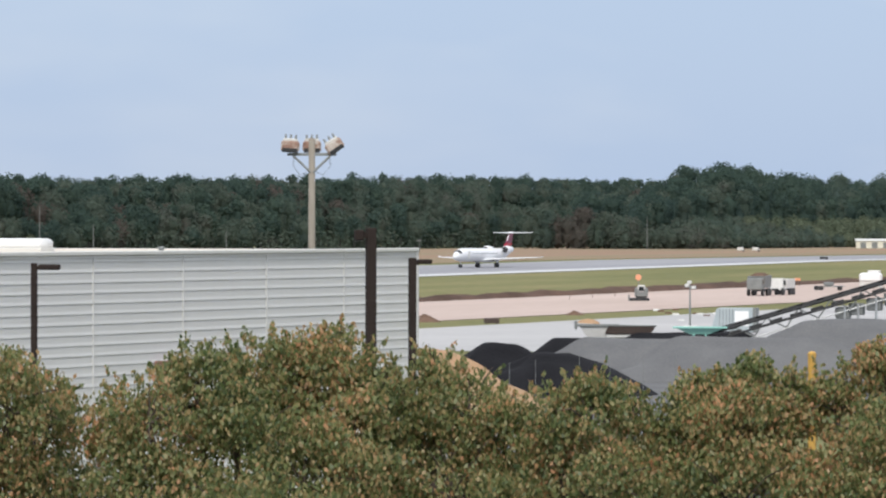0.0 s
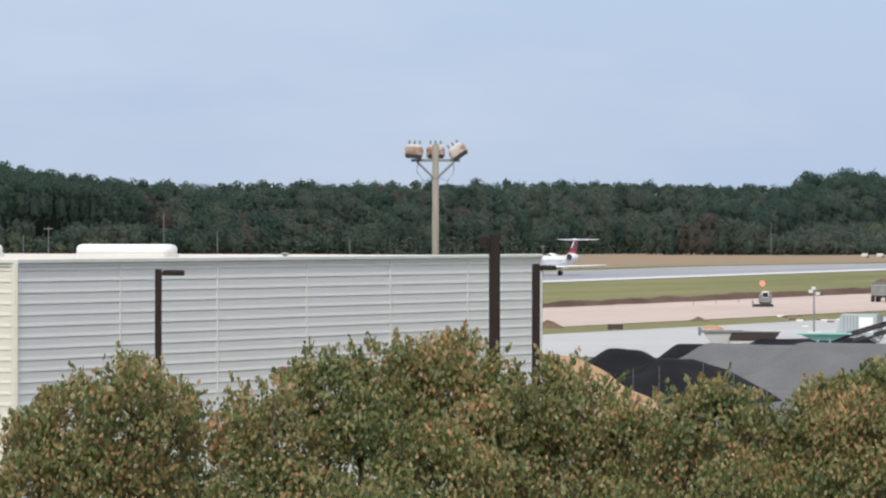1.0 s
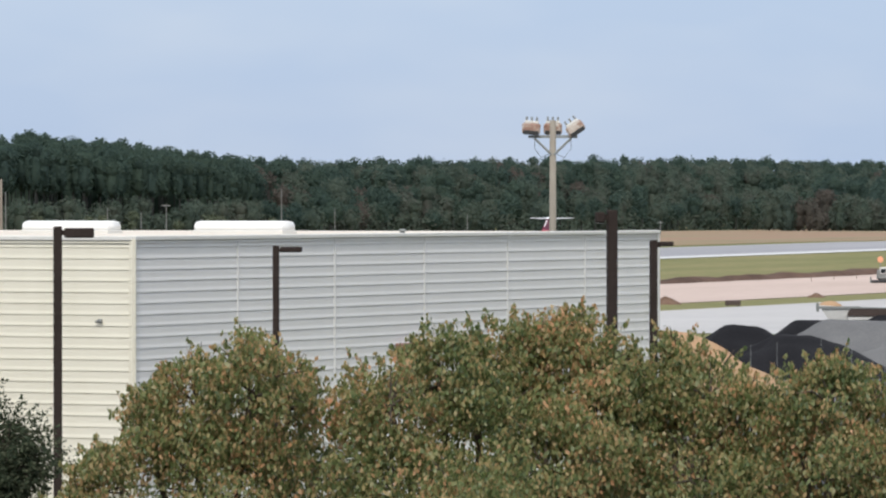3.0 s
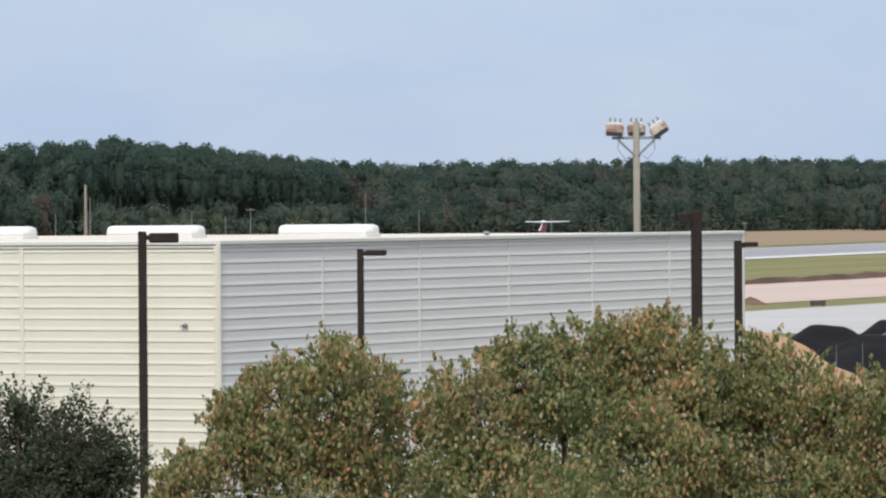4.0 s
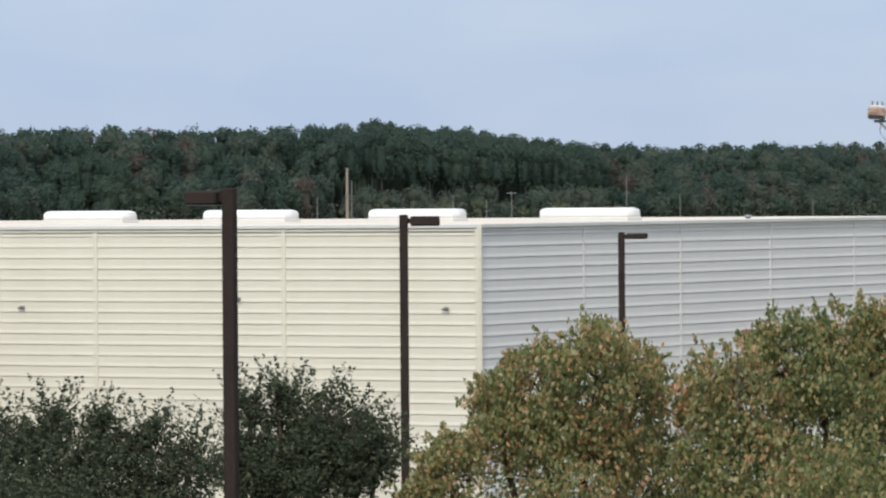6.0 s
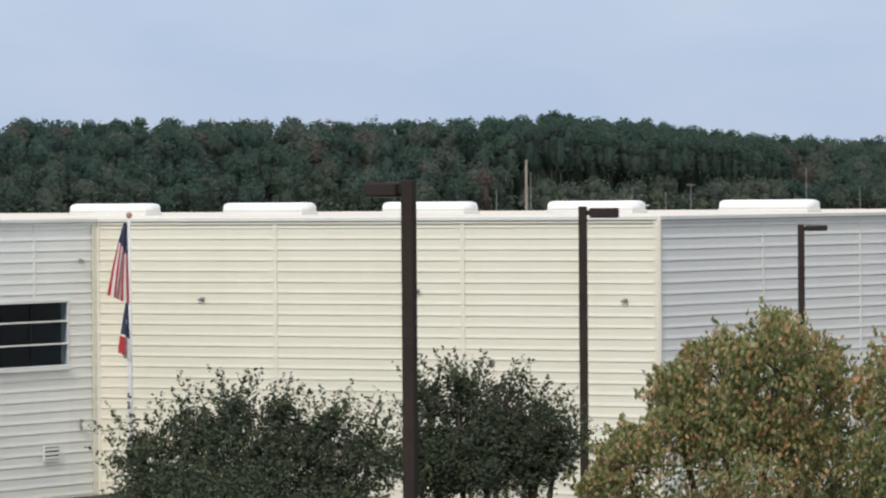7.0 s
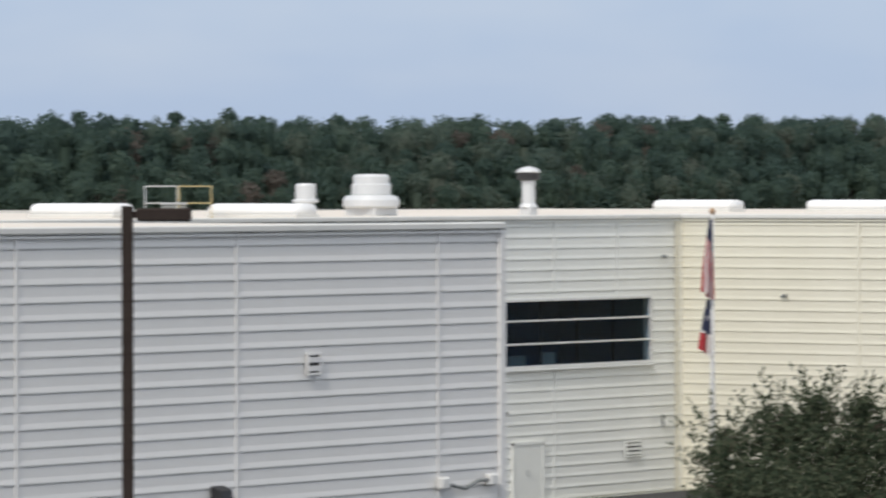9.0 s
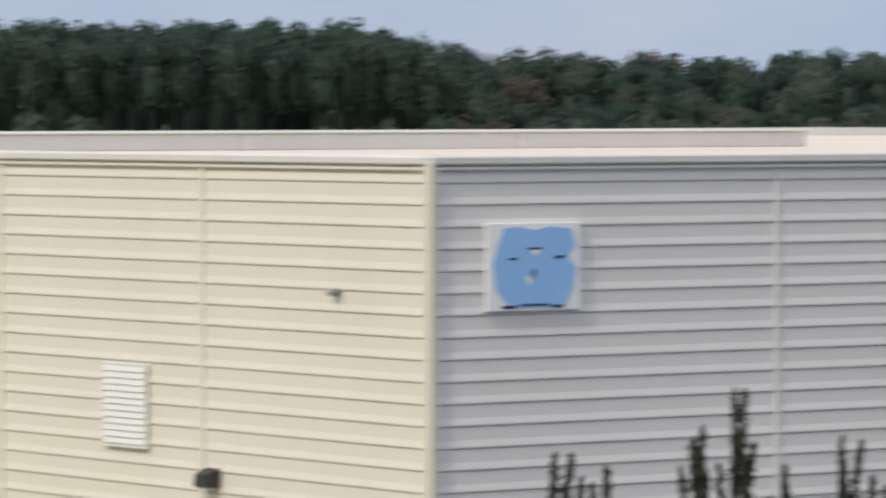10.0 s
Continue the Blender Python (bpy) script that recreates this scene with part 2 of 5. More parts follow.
far_y = [-600, 0, 250, 400] + list(range(450, 1600, 25)) + [1700, 2000, 2600, 4600]
sheet("ground", [-4600, -2500, -1200, -800, -656, -500, -400, -340, -296, -255, -225, -200, -150, -100, 0, 300, 1500], far_y, 0.0, GRASS, "mown olive-green airfield grass with dry patches")
sheet("runway_shoulder", [-346, -337], far_y[3:], 0.09, EDGE, "bright concrete shoulder of the runway", "runway")
sheet("runway", [-397, -380, -360, -345], far_y[3:], 0.07, RUNWAY, "pale grey concrete runway with darker wheel tracks", "runway")
sheet("verge", [-640, -520, -440, -410], far_y[3:], 0.05, TANGRASS, "dry tan grass and reddish soil beyond the runway", "grass")
sheet("soil_strip", [-254, -240, -225, -208], far_y[4:], 0.07, DIRT, "bare pinkish graded soil beside the taxiway", "soil")
sheet("taxiway", [-195, -180, -165, -150, -140], far_y[3:], 0.06, PAVING, "pale grey concrete taxiway", "pavement")
sheet("courtyard", [-100, -85, -69], [94.5, 120, 148], 0.03, ASPHALT, "dark asphalt yard between the blocks", "pavement")
sheet("parking_lot", [-69, -40, 0, 60, 300], [-200, 0, 60, 148, 205], 0.03, ASPHALT, "dark asphalt car park in front of the building", "pavement")

sheet("gravel_yard", [-140, -120, -100, -84], [215, 260, 330, 420, 470], 0.05, GREYGRIT, "grey gravel ground of the materials yard", "ground", rough=0.03)

# the cut bank between the grass and the bare soil
bank = Bits()
rows_ = []
rnd = random.Random(5)
for i in range(0, 180):
    y = 480 + i * 5.0
    j = 1.6 * noise.noise((y * 0.03, 1.0, 4.0)) + rnd.uniform(-0.6, 0.6)
    g = ground_z(-255, y)
    rows_.append([(-253.2 + j, y, g + 0.02), (-254.2 + j, y, g + 0.25 + rnd.uniform(0, 0.6)), (-256.2 + j, y, g + 0.45 + rnd.uniform(0, 0.6)), (-260, y, g + 0.1)])
bank.loft(rows_, cap=False, closed=False)
tagged(part("earth_bank", bank, BANKCLAY, smooth=True), "low ragged bank of red-brown clay along the grass", "bank", kind="structure")

# ---- the building ----
RIB, RIB_TOP = 0.37, 9.33


def ribbed(length, top, z_first, low=0.0):
    """A run of ribbed cladding along +x from the origin, facing -y: laps stand 18 mm proud, over a narrow lap joint."""
    pts = [(0.0, low)]
    z = z_first - RIB * int((z_first - low) / RIB - 0.05)
    while z + 0.22 < top:
        pts += [(0.0, z - 0.024), (0.03, z - 0.022), (0.03, z), (-0.018, z + 0.002), (-0.018, z + 0.03), (0.0, z + 0.13)]
        z += RIB
    pts.append((0.0, top))
    b = Bits()
    b.loft([[(x, d, h) for d, h in pts] for x in (0, length)], cap=False, closed=False)
    return b


def cladding(wall, m, joints, top, material, first, skip=()):
    """Panels and joint strips between the joints along a wall whose frame is m."""
    seen = {}
    for a, b in zip(joints[:-1], joints[1:]):
        w = round(b - a, 3)
        if w not in seen:
            seen[w] = ribbed(w, top, first).mesh("cladding_panel")
        p = part("cladding_panel", seen[w], material, wall)
        p.matrix_basis = m @ pose(a, 0, 0)
    half, deep = (0.085, 0.046) if material is CREAM else (0.055, 0.03)
    for a in joints[1:-1]:
        p = part("joint_strip", Bits().box(-half, half, -deep, 0.0, 0, top, bev=0.008), material, wall)
        p.matrix_basis = m @ pose(a, 0, 0)


building = thing("industrial_building", "large flat-roofed industrial building clad in ribbed cream and grey metal", "building")
BACK, FRONT = 9.72, 9.86          # roof heights of the two blocks


def wall_run(name, m, joints, top, material, first, label, trim=None, hole=None):
    """One wall: a 0.3 m core, cladding panels, joint strips, corner trims and a coping."""
    L = joints[-1]
    core = Bits()
    if hole:
        a, b, lo, hi = hole
        core.box(0.32, a, 0.04, 0.3, 0, top - 0.02).box(b, L - 0.32, 0.04, 0.3, 0, top - 0.02)
        core.box(a, b, 0.04, 0.3, 0, lo).box(a, b, 0.04, 0.3, hi, top - 0.02)
        cladding_runs = [[j for j in joints if j <= a], [j for j in joints if j >= b]]
    else:
        core.box(0.32, L - 0.32, 0.04, 0.3, 0, top - 0.02)
        cladding_runs = [joints]
    w = part(name, core, material, building, label)
    for run in cladding_runs:
        cladding(w, m, run, top - 0.16, material, first)
    if hole:
        for lo_, hi_, cuts in ((0.0, lo, [a, 45.88, b]), (hi, top - 0.16, [a, 45.88, 49.63, b])):
            for p0, p1 in zip(cuts[:-1], cuts[1:]):
                q = part("cladding_panel", ribbed(p1 - p0, hi_, first, lo_), material, w)
                q.matrix_basis = m @ pose(p0, 0, 0)
            for p0 in cuts[1:-1]:
                q = part("joint_strip", Bits().box(-0.055, 0.055, -0.03, 0.0, lo_, hi_, bev=0.008), material, w)
                q.matrix_basis = m @ pose(p0, 0, 0)
    w.data.transform(m)
    for a in (0, L):
        t = part("corner_trim", Bits().box(a - 0.12, a + 0.12, -0.07, 0.02, 0, top - 0.1, bev=0.015), trim if trim and a == 0 else material, w)
        t.matrix_basis = m
    c = part("coping", Bits().box(-0.05, L + 0.05, -0.12, 0.34, top - 0.16, top, bev=0.03), COPING, w, "pale metal roof edge")
    c.matrix_basis = m
    g = part("gutter_line", Bits().box(0, L, -0.075, 0.0, top - 0.24, top - 0.19), material, w)
    g.matrix_basis = m
    return w


# frames: x along the wall, -y outwards
wall_cream = wall_run("wall_cream", pose(-100.27, 148, 0), [0, 7.37, 14.81, 22.22], BACK, CREAM, RIB_TOP, "sunlit cream ribbed metal wall")
wall_side = wall_run("wall_side", pose(-78.05, 148.0, 0, 0, 0, 90), [0, 7.69, 15.38, 23.07, 30.76, 38.45, 46.14], BACK, GREY, RIB_TOP, "shaded light grey ribbed metal wall", CREAM)
wall_front = wall_run("wall_front", pose(-69, 48.8, 0, 0, 0, 90), [0, 7.42, 14.5, 21.7, 28.95, 36.06, 43.29, 45.7], FRONT, GREY, 9.41, "shaded light grey ribbed metal wall", CREAM)
wall_end = wall_run("wall_end", pose(-139.0, 48.8, 0), [0] + [round(7.0 * k, 2) for k in range(1, 10)] + [70.0], FRONT, CREAM, 9.41, "sunlit cream ribbed metal wall")
wall_court = wall_run("wall_court", pose(-100.27, 94.5, 0, 0, 0, 90), [0, 7.65, 15.3, 22.95, 30.6, 38.2, 42.95, 51.67, 53.5], BACK, OFFWHITE, RIB_TOP, "off-white ribbed metal wall with a window band", hole=(42.95, 51.67, 4.53, 6.91))
part("wall_core", Bits().box(-139, -69.3, 94.2, 94.5, 0, FRONT - 0.05), GREY, building)
part("wall_core", Bits().box(-139, -138.7, 49.1, 194.2, 0, BACK - 0.05), GREY, building)
part("wall_core", Bits().box(-138.7, -78.35, 193.9, 194.2, 0, BACK - 0.05), GREY, building)
part("parapet", Bits().loft([[(x, 49.1, BACK - 0.06), (x, 194.2, BACK - 0.06), (x, 194.2, BACK - 0.04), (x, 165, BACK), (x, 115, BACK + 0.25), (x, 104, BACK + 0.22), (x, 96, BACK + 0.13), (x, 49.1, BACK + 0.13)] for x in (-139.0, -138.7)]), COPING, building, "low pale metal roof edge")
part("roof", Bits().box(-138.7, -69.3, 49.1, 94.2, FRONT - 0.32, FRONT - 0.05), ROOF, building, "pale flat membrane roof")
part("roof", Bits().box(-138.7, -100.57, 94.5, 148.3, BACK - 0.32, BACK - 0.05), ROOF, building, "pale flat membrane roof")
part("roof", Bits().box(-138.7, -78.35, 148.3, 193.9, BACK - 0.32, BACK - 0.06), ROOF, building, "pale flat membrane roof")


def skylight(m):
    """A long white barrel skylight with a kerb."""
    s = thing("roof_skylight", "long white domed skylight on the flat roof", "skylight", "skylights on the roof", at=m)
    part("curb", Bits().box(-1.9, 1.9, -0.62, 0.62, -0.06, 0.12, bev=0.02), COPING, s)
    prof = [(-0.58, 0.12), (-0.56, 0.34), (-0.45, 0.44), (-0.2, 0.48), (0.2, 0.48), (0.45, 0.44), (0.56, 0.34), (0.58, 0.12)]
    b = Bits()
    b.loft([[(x, y * k, 0.12 + (z - 0.12) * k) for y, z in prof] for x, k in ((-1.86, 0.92), (-1.81, 0.98), (-1.72, 1), (1.72, 1), (1.81, 0.98), (1.86, 0.92))])
    part("dome", b, WHITE, s, smooth=True)
    return s


for k in range(5):
    skylight(pose(-85.95 - 7.42 * k, 172.0, BACK - 0.05))
for x in (-104.6, -112.4, -120.7):
    skylight(pose(x, 130.0, BACK - 0.05))


# ---- lamp posts of the car park ----
def lot_lamp(x, y, top, turn, reach=0.72, width=0.15, thick=0.17, half=0.17):
    """A square bronze post on a concrete footing, with one flat lamp head; turn: the way that the head points."""
    s = thing("parking_lot_lamp", "tall square dark-bronze lamp post with a flat box head", "lamp post", "lamp posts of the car park", at=pose(x, y, 0))
    h = width / 2
    part("footing", Bits().turned(0, 0, [(0.3, 0), (0.3, 0.7), (0.27, 0.75)], 16), CONCRETE, s)
    part("post", Bits().box(-h, h, -h, h, 0.75, top, pose(0, 0, 0, 0, 0, turn), bev=0.012), BRONZE, s)
    m = pose(0, 0, 0, 0, 0, turn)
    head = part("lamp_head", Bits().box(0.12, 0.12 + reach, -half, half, top - 0.03 - thick, top - 0.03, m, bev=0.02), BRONZE, s)
    part("arm", Bits().box(h, 0.14, -0.04, 0.04, top - 0.16, top - 0.07, m), BRONZE, head)
    part("lens", Bits().box(0.14, 0.1 + reach, -half + 0.03, half - 0.03, top - 0.036 - thick, top - 0.028 - thick, m), DULLWHITE, head)
    return s


lot_lamp(-30.12, 73.03, 10.61, 215, 0.14, half=0.08)
lot_lamp(-53.86, 109.47, 9.74, 20, 0.5, thick=0.13)
lot_lamp(-41.86, 103.89, 9.93, 40, 0.32, thick=0.1, half=0.1)
lot_lamp(-43.15, 78.98, 10.32, 27, 0.52)
lot_lamp(-31.06, 52.5, 10.76, 190, 0.4)
lot_lamp(-43.37, 51.07, 10.42, 42)
lot_lamp(-40.35, 35.88, 10.53, 222, 0.42)


# ---- floodlight mast beyond the building ----
def flood_mast(x, y):
    s = thing("floodlight_mast", "weathered wooden mast with three clusters of rusty floodlights", "light mast", at=pose(x, y, 0, 0, 0, 23))
    part("pole", Bits().tube([(0, 0, 0), (0, 0, 8), (0, 0, 15.1)], [0.22, 0.19, 0.165], 14), OLDWOOD, s, "weathered grey pole", smooth=True)
    part("crossarm", Bits().box(-1.25, 1.25, -0.07, 0.07, 14.2, 14.34, bev=0.01), TRUCKGREY, s)
    for sx in (-1, 1):
        part("brace", Bits().tube([(sx * 0.95, -0.1, 14.2), (0.06 * sx, -0.14, 13.35)], 0.06, 8), TRUCKGREY, s)
    for cx, tilt in ((-1.12, 4), (0.0, 0), (1.28, -34)):
        m = pose(cx, 0.42 if cx == 0 else 0.0, 14.46 if cx < 1 else 14.5, 0, tilt, 0)
        c = part("floodlight_cluster", Bits().box(-0.47, 0.47, -0.3, 0.3, -0.08, 0.52, m, bev=0.1), RUST, s, "rust-stained floodlight housings")
        part("shade_rim", Bits().box(-0.4, 0.4, -0.36, -0.29, -0.1, 0.12, m, bev=0.02), DARK, c)
        part("top_panel", Bits().box(-0.36, 0.36, -0.24, 0.28, 0.48, 0.62, m, bev=0.05), DULLWHITE, c)
        for k in range(3):
            part("ballast", Bits().tube([m @ Vector((-0.26 + 0.26 * k, 0, 0.6)), m @ Vector((-0.26 + 0.26 * k, 0, 0.83))], [0.06, 0.045], 8), TRUCKGREY, c)
    for sx in (-1, 1):
        part("cable", Bits().tube([(sx * 0.9, -0.1, 14.2), (sx * 0.95, -0.12, 13.7), (sx * 0.6, -0.14, 13.2), (sx * 0.16, -0.16, 13.4)], 0.015, 6), DARK, s)


OLDWOOD = mat("weathered_wood", (0.24, 0.21, 0.175), (0.34, 0.31, 0.26), 0.9, scale=1.2, fine=7, stretch=(1, 1, 0.15))
RUST = mat("rusty_painted_metal", ((0.20, 0.10, 0.075), (0.32, 0.20, 0.15), (0.50, 0.43, 0.37), (0.60, 0.57, 0.53)), None, 0.7, scale=2.2, fine=7)
flood_mast(-101.92, 239.19)


# ---- leaves ----
def leaf_cloud(centres, length, width, rng, fold=0.25, rise=0.0, outward=None, hang=0.0):
    """Folded diamond leaves, each turned its own way, as one mesh; hang: how far they droop."""
    n = len(centres)
    a = rng.normal(size=(n, 3)) + np.array([0, 0, rise])
    a /= np.linalg.norm(a, axis=1, keepdims=True)
    b = np.cross(a, rng.normal(size=(n, 3)))
    if outward is not None:
        # lie roughly along the crown's skin
        w = outward + 0.55 * rng.normal(size=(n, 3))
        a = np.cross(w, a)
        a /= np.linalg.norm(a, axis=1, keepdims=True)
        if hang:
            a = a * np.sign(-a[:, 2:3]) - np.array([0, 0, hang])
            a /= np.linalg.norm(a, axis=1, keepdims=True)
        b = np.cross(w, a)
    b /= np.linalg.norm(b, axis=1, keepdims=True)
    c = np.cross(a, b)
    s = rng.uniform(0.7, 1.3, (n, 1))
    l, w = length * s, width * s
    v = np.stack([centres - a * l, centres + b * w + c * w * fold, centres + a * l, centres - b * w + c * w * fold], 1).reshape(-1, 3)
    me = bpy.data.meshes.new("leaves")
    me.vertices.add(4 * n), me.loops.add(4 * n), me.polygons.add(n)
    me.vertices.foreach_set("co", v.ravel())
    me.loops.foreach_set("vertex_index", np.arange(4 * n, dtype=np.int32))
    me.polygons.foreach_set("loop_start", np.arange(0, 4 * n, 4, dtype=np.int32))
    me.update(calc_edges=True)
    return me


def in_heads(heads, per_m2, rng, hollow=0.45, rag=0.22):
    """Points through ellipsoid heads (x, y, z, rx, rz), denser near their skin, with ragged clumps."""
    out, ways = [], []
    for x, y, z, rx, rz in heads:
        n = int(per_m2 * math.pi * rx * rz)
        d = rng.normal(size=(n, 3))
        d /= np.linalg.norm(d, axis=1, keepdims=True)
        r = (hollow + (1 - hollow) * rng.uniform(0, 1, (n, 1)) ** 0.6)
        ph = np.array([noise.noise(Vector(q) * 1.9 + Vector((x * 3, z, y))) for q in d])[:, None]
        r = r * (1 + rag * ph) + 0.02 * rng.normal(size=(n, 1))
        out.append(np.array([x, y, z]) + d * r * np.array([rx, rx, rz]))
        ways.append(d)
    return np.concatenate(out), np.concatenate(ways)


def across(px, d, top, half, tall):
    """A crown head by its bearing (thousandths of a radian to the right of bearing 21.6), distance, top, half width and half height."""
    a = radians(21.6) - px / 1000
    return (-d * math.sin(a), d * math.cos(a), top - tall, half, tall)


def leafy_tree(name, heads, base, per_m2, leaf, mat_leaf, label, category, seed, group="", rag=0.4, twigs=8, shoots=7, clumps=11, reach=(0.1, 0.36), heart=0.8, stems=1, hang=0.0):
    """A tree with a trunk, limbs to its crown heads, twigs and a crown of single leaves."""
    rng, r = np.random.default_rng(seed), random.Random(seed)
    t = thing(name, label, category, group)
    bx, by = base
    low = min(h[2] - h[4] for h in heads)
    fork = max(2.2, low * 0.55)
    if stems > 1:
        fork = 0.8
        for k in range(stems):
            a = 2.4 * k
            part("trunk", Bits().tube([(bx + 0.1 * math.cos(a), by + 0.1 * math.sin(a), -0.05), (bx + 0.35 * math.cos(a), by + 0.35 * math.sin(a), low * 0.55), (bx + 0.75 * math.cos(a), by + 0.75 * math.sin(a), low + 0.3)], [0.06, 0.042, 0.03], 8), BARK, t, smooth=True)
    else:
        part("trunk", Bits().tube([(bx, by, -0.05), (bx + 0.05, by, fork * 0.5), (bx, by, fork)], [0.2, 0.15, 0.12], 10), BARK, t, smooth=True)
    for x, y, z, rx, rz in heads:
        mid = Vector((bx + (x - bx) * 0.45 + r.uniform(-0.2, 0.2), by + (y - by) * 0.45, (fork + z) / 2))
        part("limb", Bits().tube([(bx, by, fork - 0.15), mid, (x, y, z), (x, y, z + rz * 0.7)], [0.09, 0.06, 0.035, 0.01], 7), BARK, t, smooth=True)
    tw = Bits()
    for x, y, z, rx, rz in heads:
        for _ in range(twigs):
            a, e = r.uniform(0, 6.28), r.uniform(-0.3, 1.3)
            k = r.uniform(0.85, 1.12)
            tip = Vector((x + rx * k * math.cos(a) * math.cos(e), y + rx * k * math.sin(a) * math.cos(e), z + rz * k * math.sin(e)))
            tw.tube([(x, y, z + 0.1 * rz), Vector((x, y, z + 0.3)).lerp(tip, 0.6), tip], [0.018, 0.01, 0.004], 4)
    part("twig_spray", tw, BARK, t)["kind"] = "stuff"
    # each head breaks up into clumps of foliage round its skin
    tufts = []
    for x, y, z, rx, rz in heads:
        tufts.append((x, y, z, heart * rx, heart * rz))
        for _ in range(clumps):
            a, e, k = r.uniform(0, 6.28), r.uniform(-0.5, 1.45), r.uniform(0.26, 0.42)
            tufts.append((x + 0.76 * rx * math.cos(a) * math.cos(e), y + 0.76 * rx * math.sin(a) * math.cos(e), z + (1 - 0.8 * k) * rz * math.sin(e), k * rx, 0.85 * k * max(rx, rz)))
    pts, ways = in_heads(tufts, per_m2, rng, rag=rag)
    sprays = []
    for x, y, z, rx, rz in heads:
        for _ in range(shoots):
            a, e = r.uniform(0, 6.28), r.uniform(0.0, 1.4)
            p0 = np.array([x + 0.85 * rx * math.cos(a) * math.cos(e), y + 0.85 * rx * math.sin(a) * math.cos(e), z + 0.85 * rz * math.sin(e)])
            d = np.array([1.15 * math.cos(a) * math.cos(e), 1.15 * math.sin(a) * math.cos(e), 0.25 + 0.75 * math.sin(e)]) * r.uniform(*reach)
            k = rng.uniform(0, 1, (26, 1))
            ways = np.concatenate([ways, np.repeat(d[None] / np.linalg.norm(d), 26, 0)])
            sprays.append(p0 + d * k + rng.normal(size=(26, 3)) * 0.045 * (1.15 - k))
    if sprays:
        pts = np.concatenate([pts] + sprays)
    part("crown", leaf_cloud(pts, leaf, leaf * 0.55, rng, outward=ways * 0.4, hang=hang), mat_leaf, t)
    return t


# bearings of the heads: x of the opening view from its middle, over f
def B(px):
    return (px - 784) / 9.0


def head(px, py, half, tall=1.0, d=66.0):
    """Head from the opening view: bearing, height of its top, half width."""
    k = d / 9000.0
    return across(B(px), d, EYE - (py - 399) * k, half * k * 1.14, tall * 0.9)


PEARS = [
    ("a", [head(15, 608, 95, 1.1, 65), head(-78, 646, 78, 1.0, 65.6), head(-160, 704, 66, 0.9, 65), head(-245, 810, 60, 0.8, 64), head(85, 655, 60, 0.9, 66), head(-50, 770, 170, 1.2, 65), head(120, 800, 90, 1.0, 67), head(-280, 880, 50, 0.6, 64)], -60),
    ("b", [head(265, 645, 75, 0.9, 64), head(350, 603, 80, 1.0, 65), head(480, 585, 75, 1.0, 66), head(585, 572, 78, 1.0, 66.4), head(640, 615, 50, 0.8, 66), head(420, 690, 120, 1.1, 65), head(540, 730, 140, 1.2, 64.6), head(415, 612, 62, 0.9, 65.6), head(690, 668, 45, 0.8, 66.6), head(530, 590, 60, 0.9, 66), head(620, 680, 80, 0.9, 65.4), head(280, 790, 130, 1.0, 64), head(200, 690, 55, 0.7, 65), head(420, 850, 200, 1.0, 63.4)], 420),
    ("c", [head(768, 608, 55, 0.9, 67), head(830, 640, 70, 0.9, 66.4), head(895, 690, 70, 0.8, 66), head(735, 680, 50, 0.8, 67), head(800, 760, 130, 1.1, 66), head(690, 640, 26, 0.5, 67.6), head(680, 780, 80, 0.9, 67), head(880, 840, 110, 0.8, 65)], 790),
    ("d", [head(1045, 660, 75, 0.8, 65), head(985, 690, 50, 0.7, 65), head(1105, 676, 52, 0.7, 66), head(950, 716, 50, 0.7, 65.5), head(1040, 770, 130, 1.0, 65), head(1130, 810, 90, 0.9, 66)], 1050),
    ("e", [head(1230, 652, 65, 0.8, 66), head(1340, 622, 65, 0.9, 66), head(1300, 680, 110, 0.9, 65.4), head(1400, 655, 60, 0.7, 66), head(1285, 655, 55, 0.7, 66), head(1190, 720, 60, 0.8, 66), head(1300, 790, 170, 1.0, 65), head(1430, 800, 80, 0.8, 65)], 1300),
    ("f", [head(1480, 650, 55, 0.7, 66), head(1565, 592, 80, 1.0, 66), head(1560, 700, 120, 1.0, 65), head(1680, 600, 120, 1.2, 66), head(1530, 820, 120, 0.9, 64.6)], 1570),
]
for i, (_, heads_, bx) in enumerate(PEARS):
    q = across(B(bx), 66.5, 0, 1, 0)
    leafy_tree("pear_tree", heads_, q[:2], 1040, 0.037, PEARLEAF, "ornamental pear tree with olive leaves turning orange", "tree", 11 + i, "pear trees along the lot", rag=0.55, clumps=13, heart=0.76, shoots=12, hang=0.9)

# two dark evergreens before the cream wall; their heads from the view with the flag in it
def head2(px, py, half, tall, d):
    k = d / 9000.0
    return across((px - 784) / 9.0 - radians(9.442) * 1000, d, EYE - (py + 12 - 349) * k, half * k, tall)


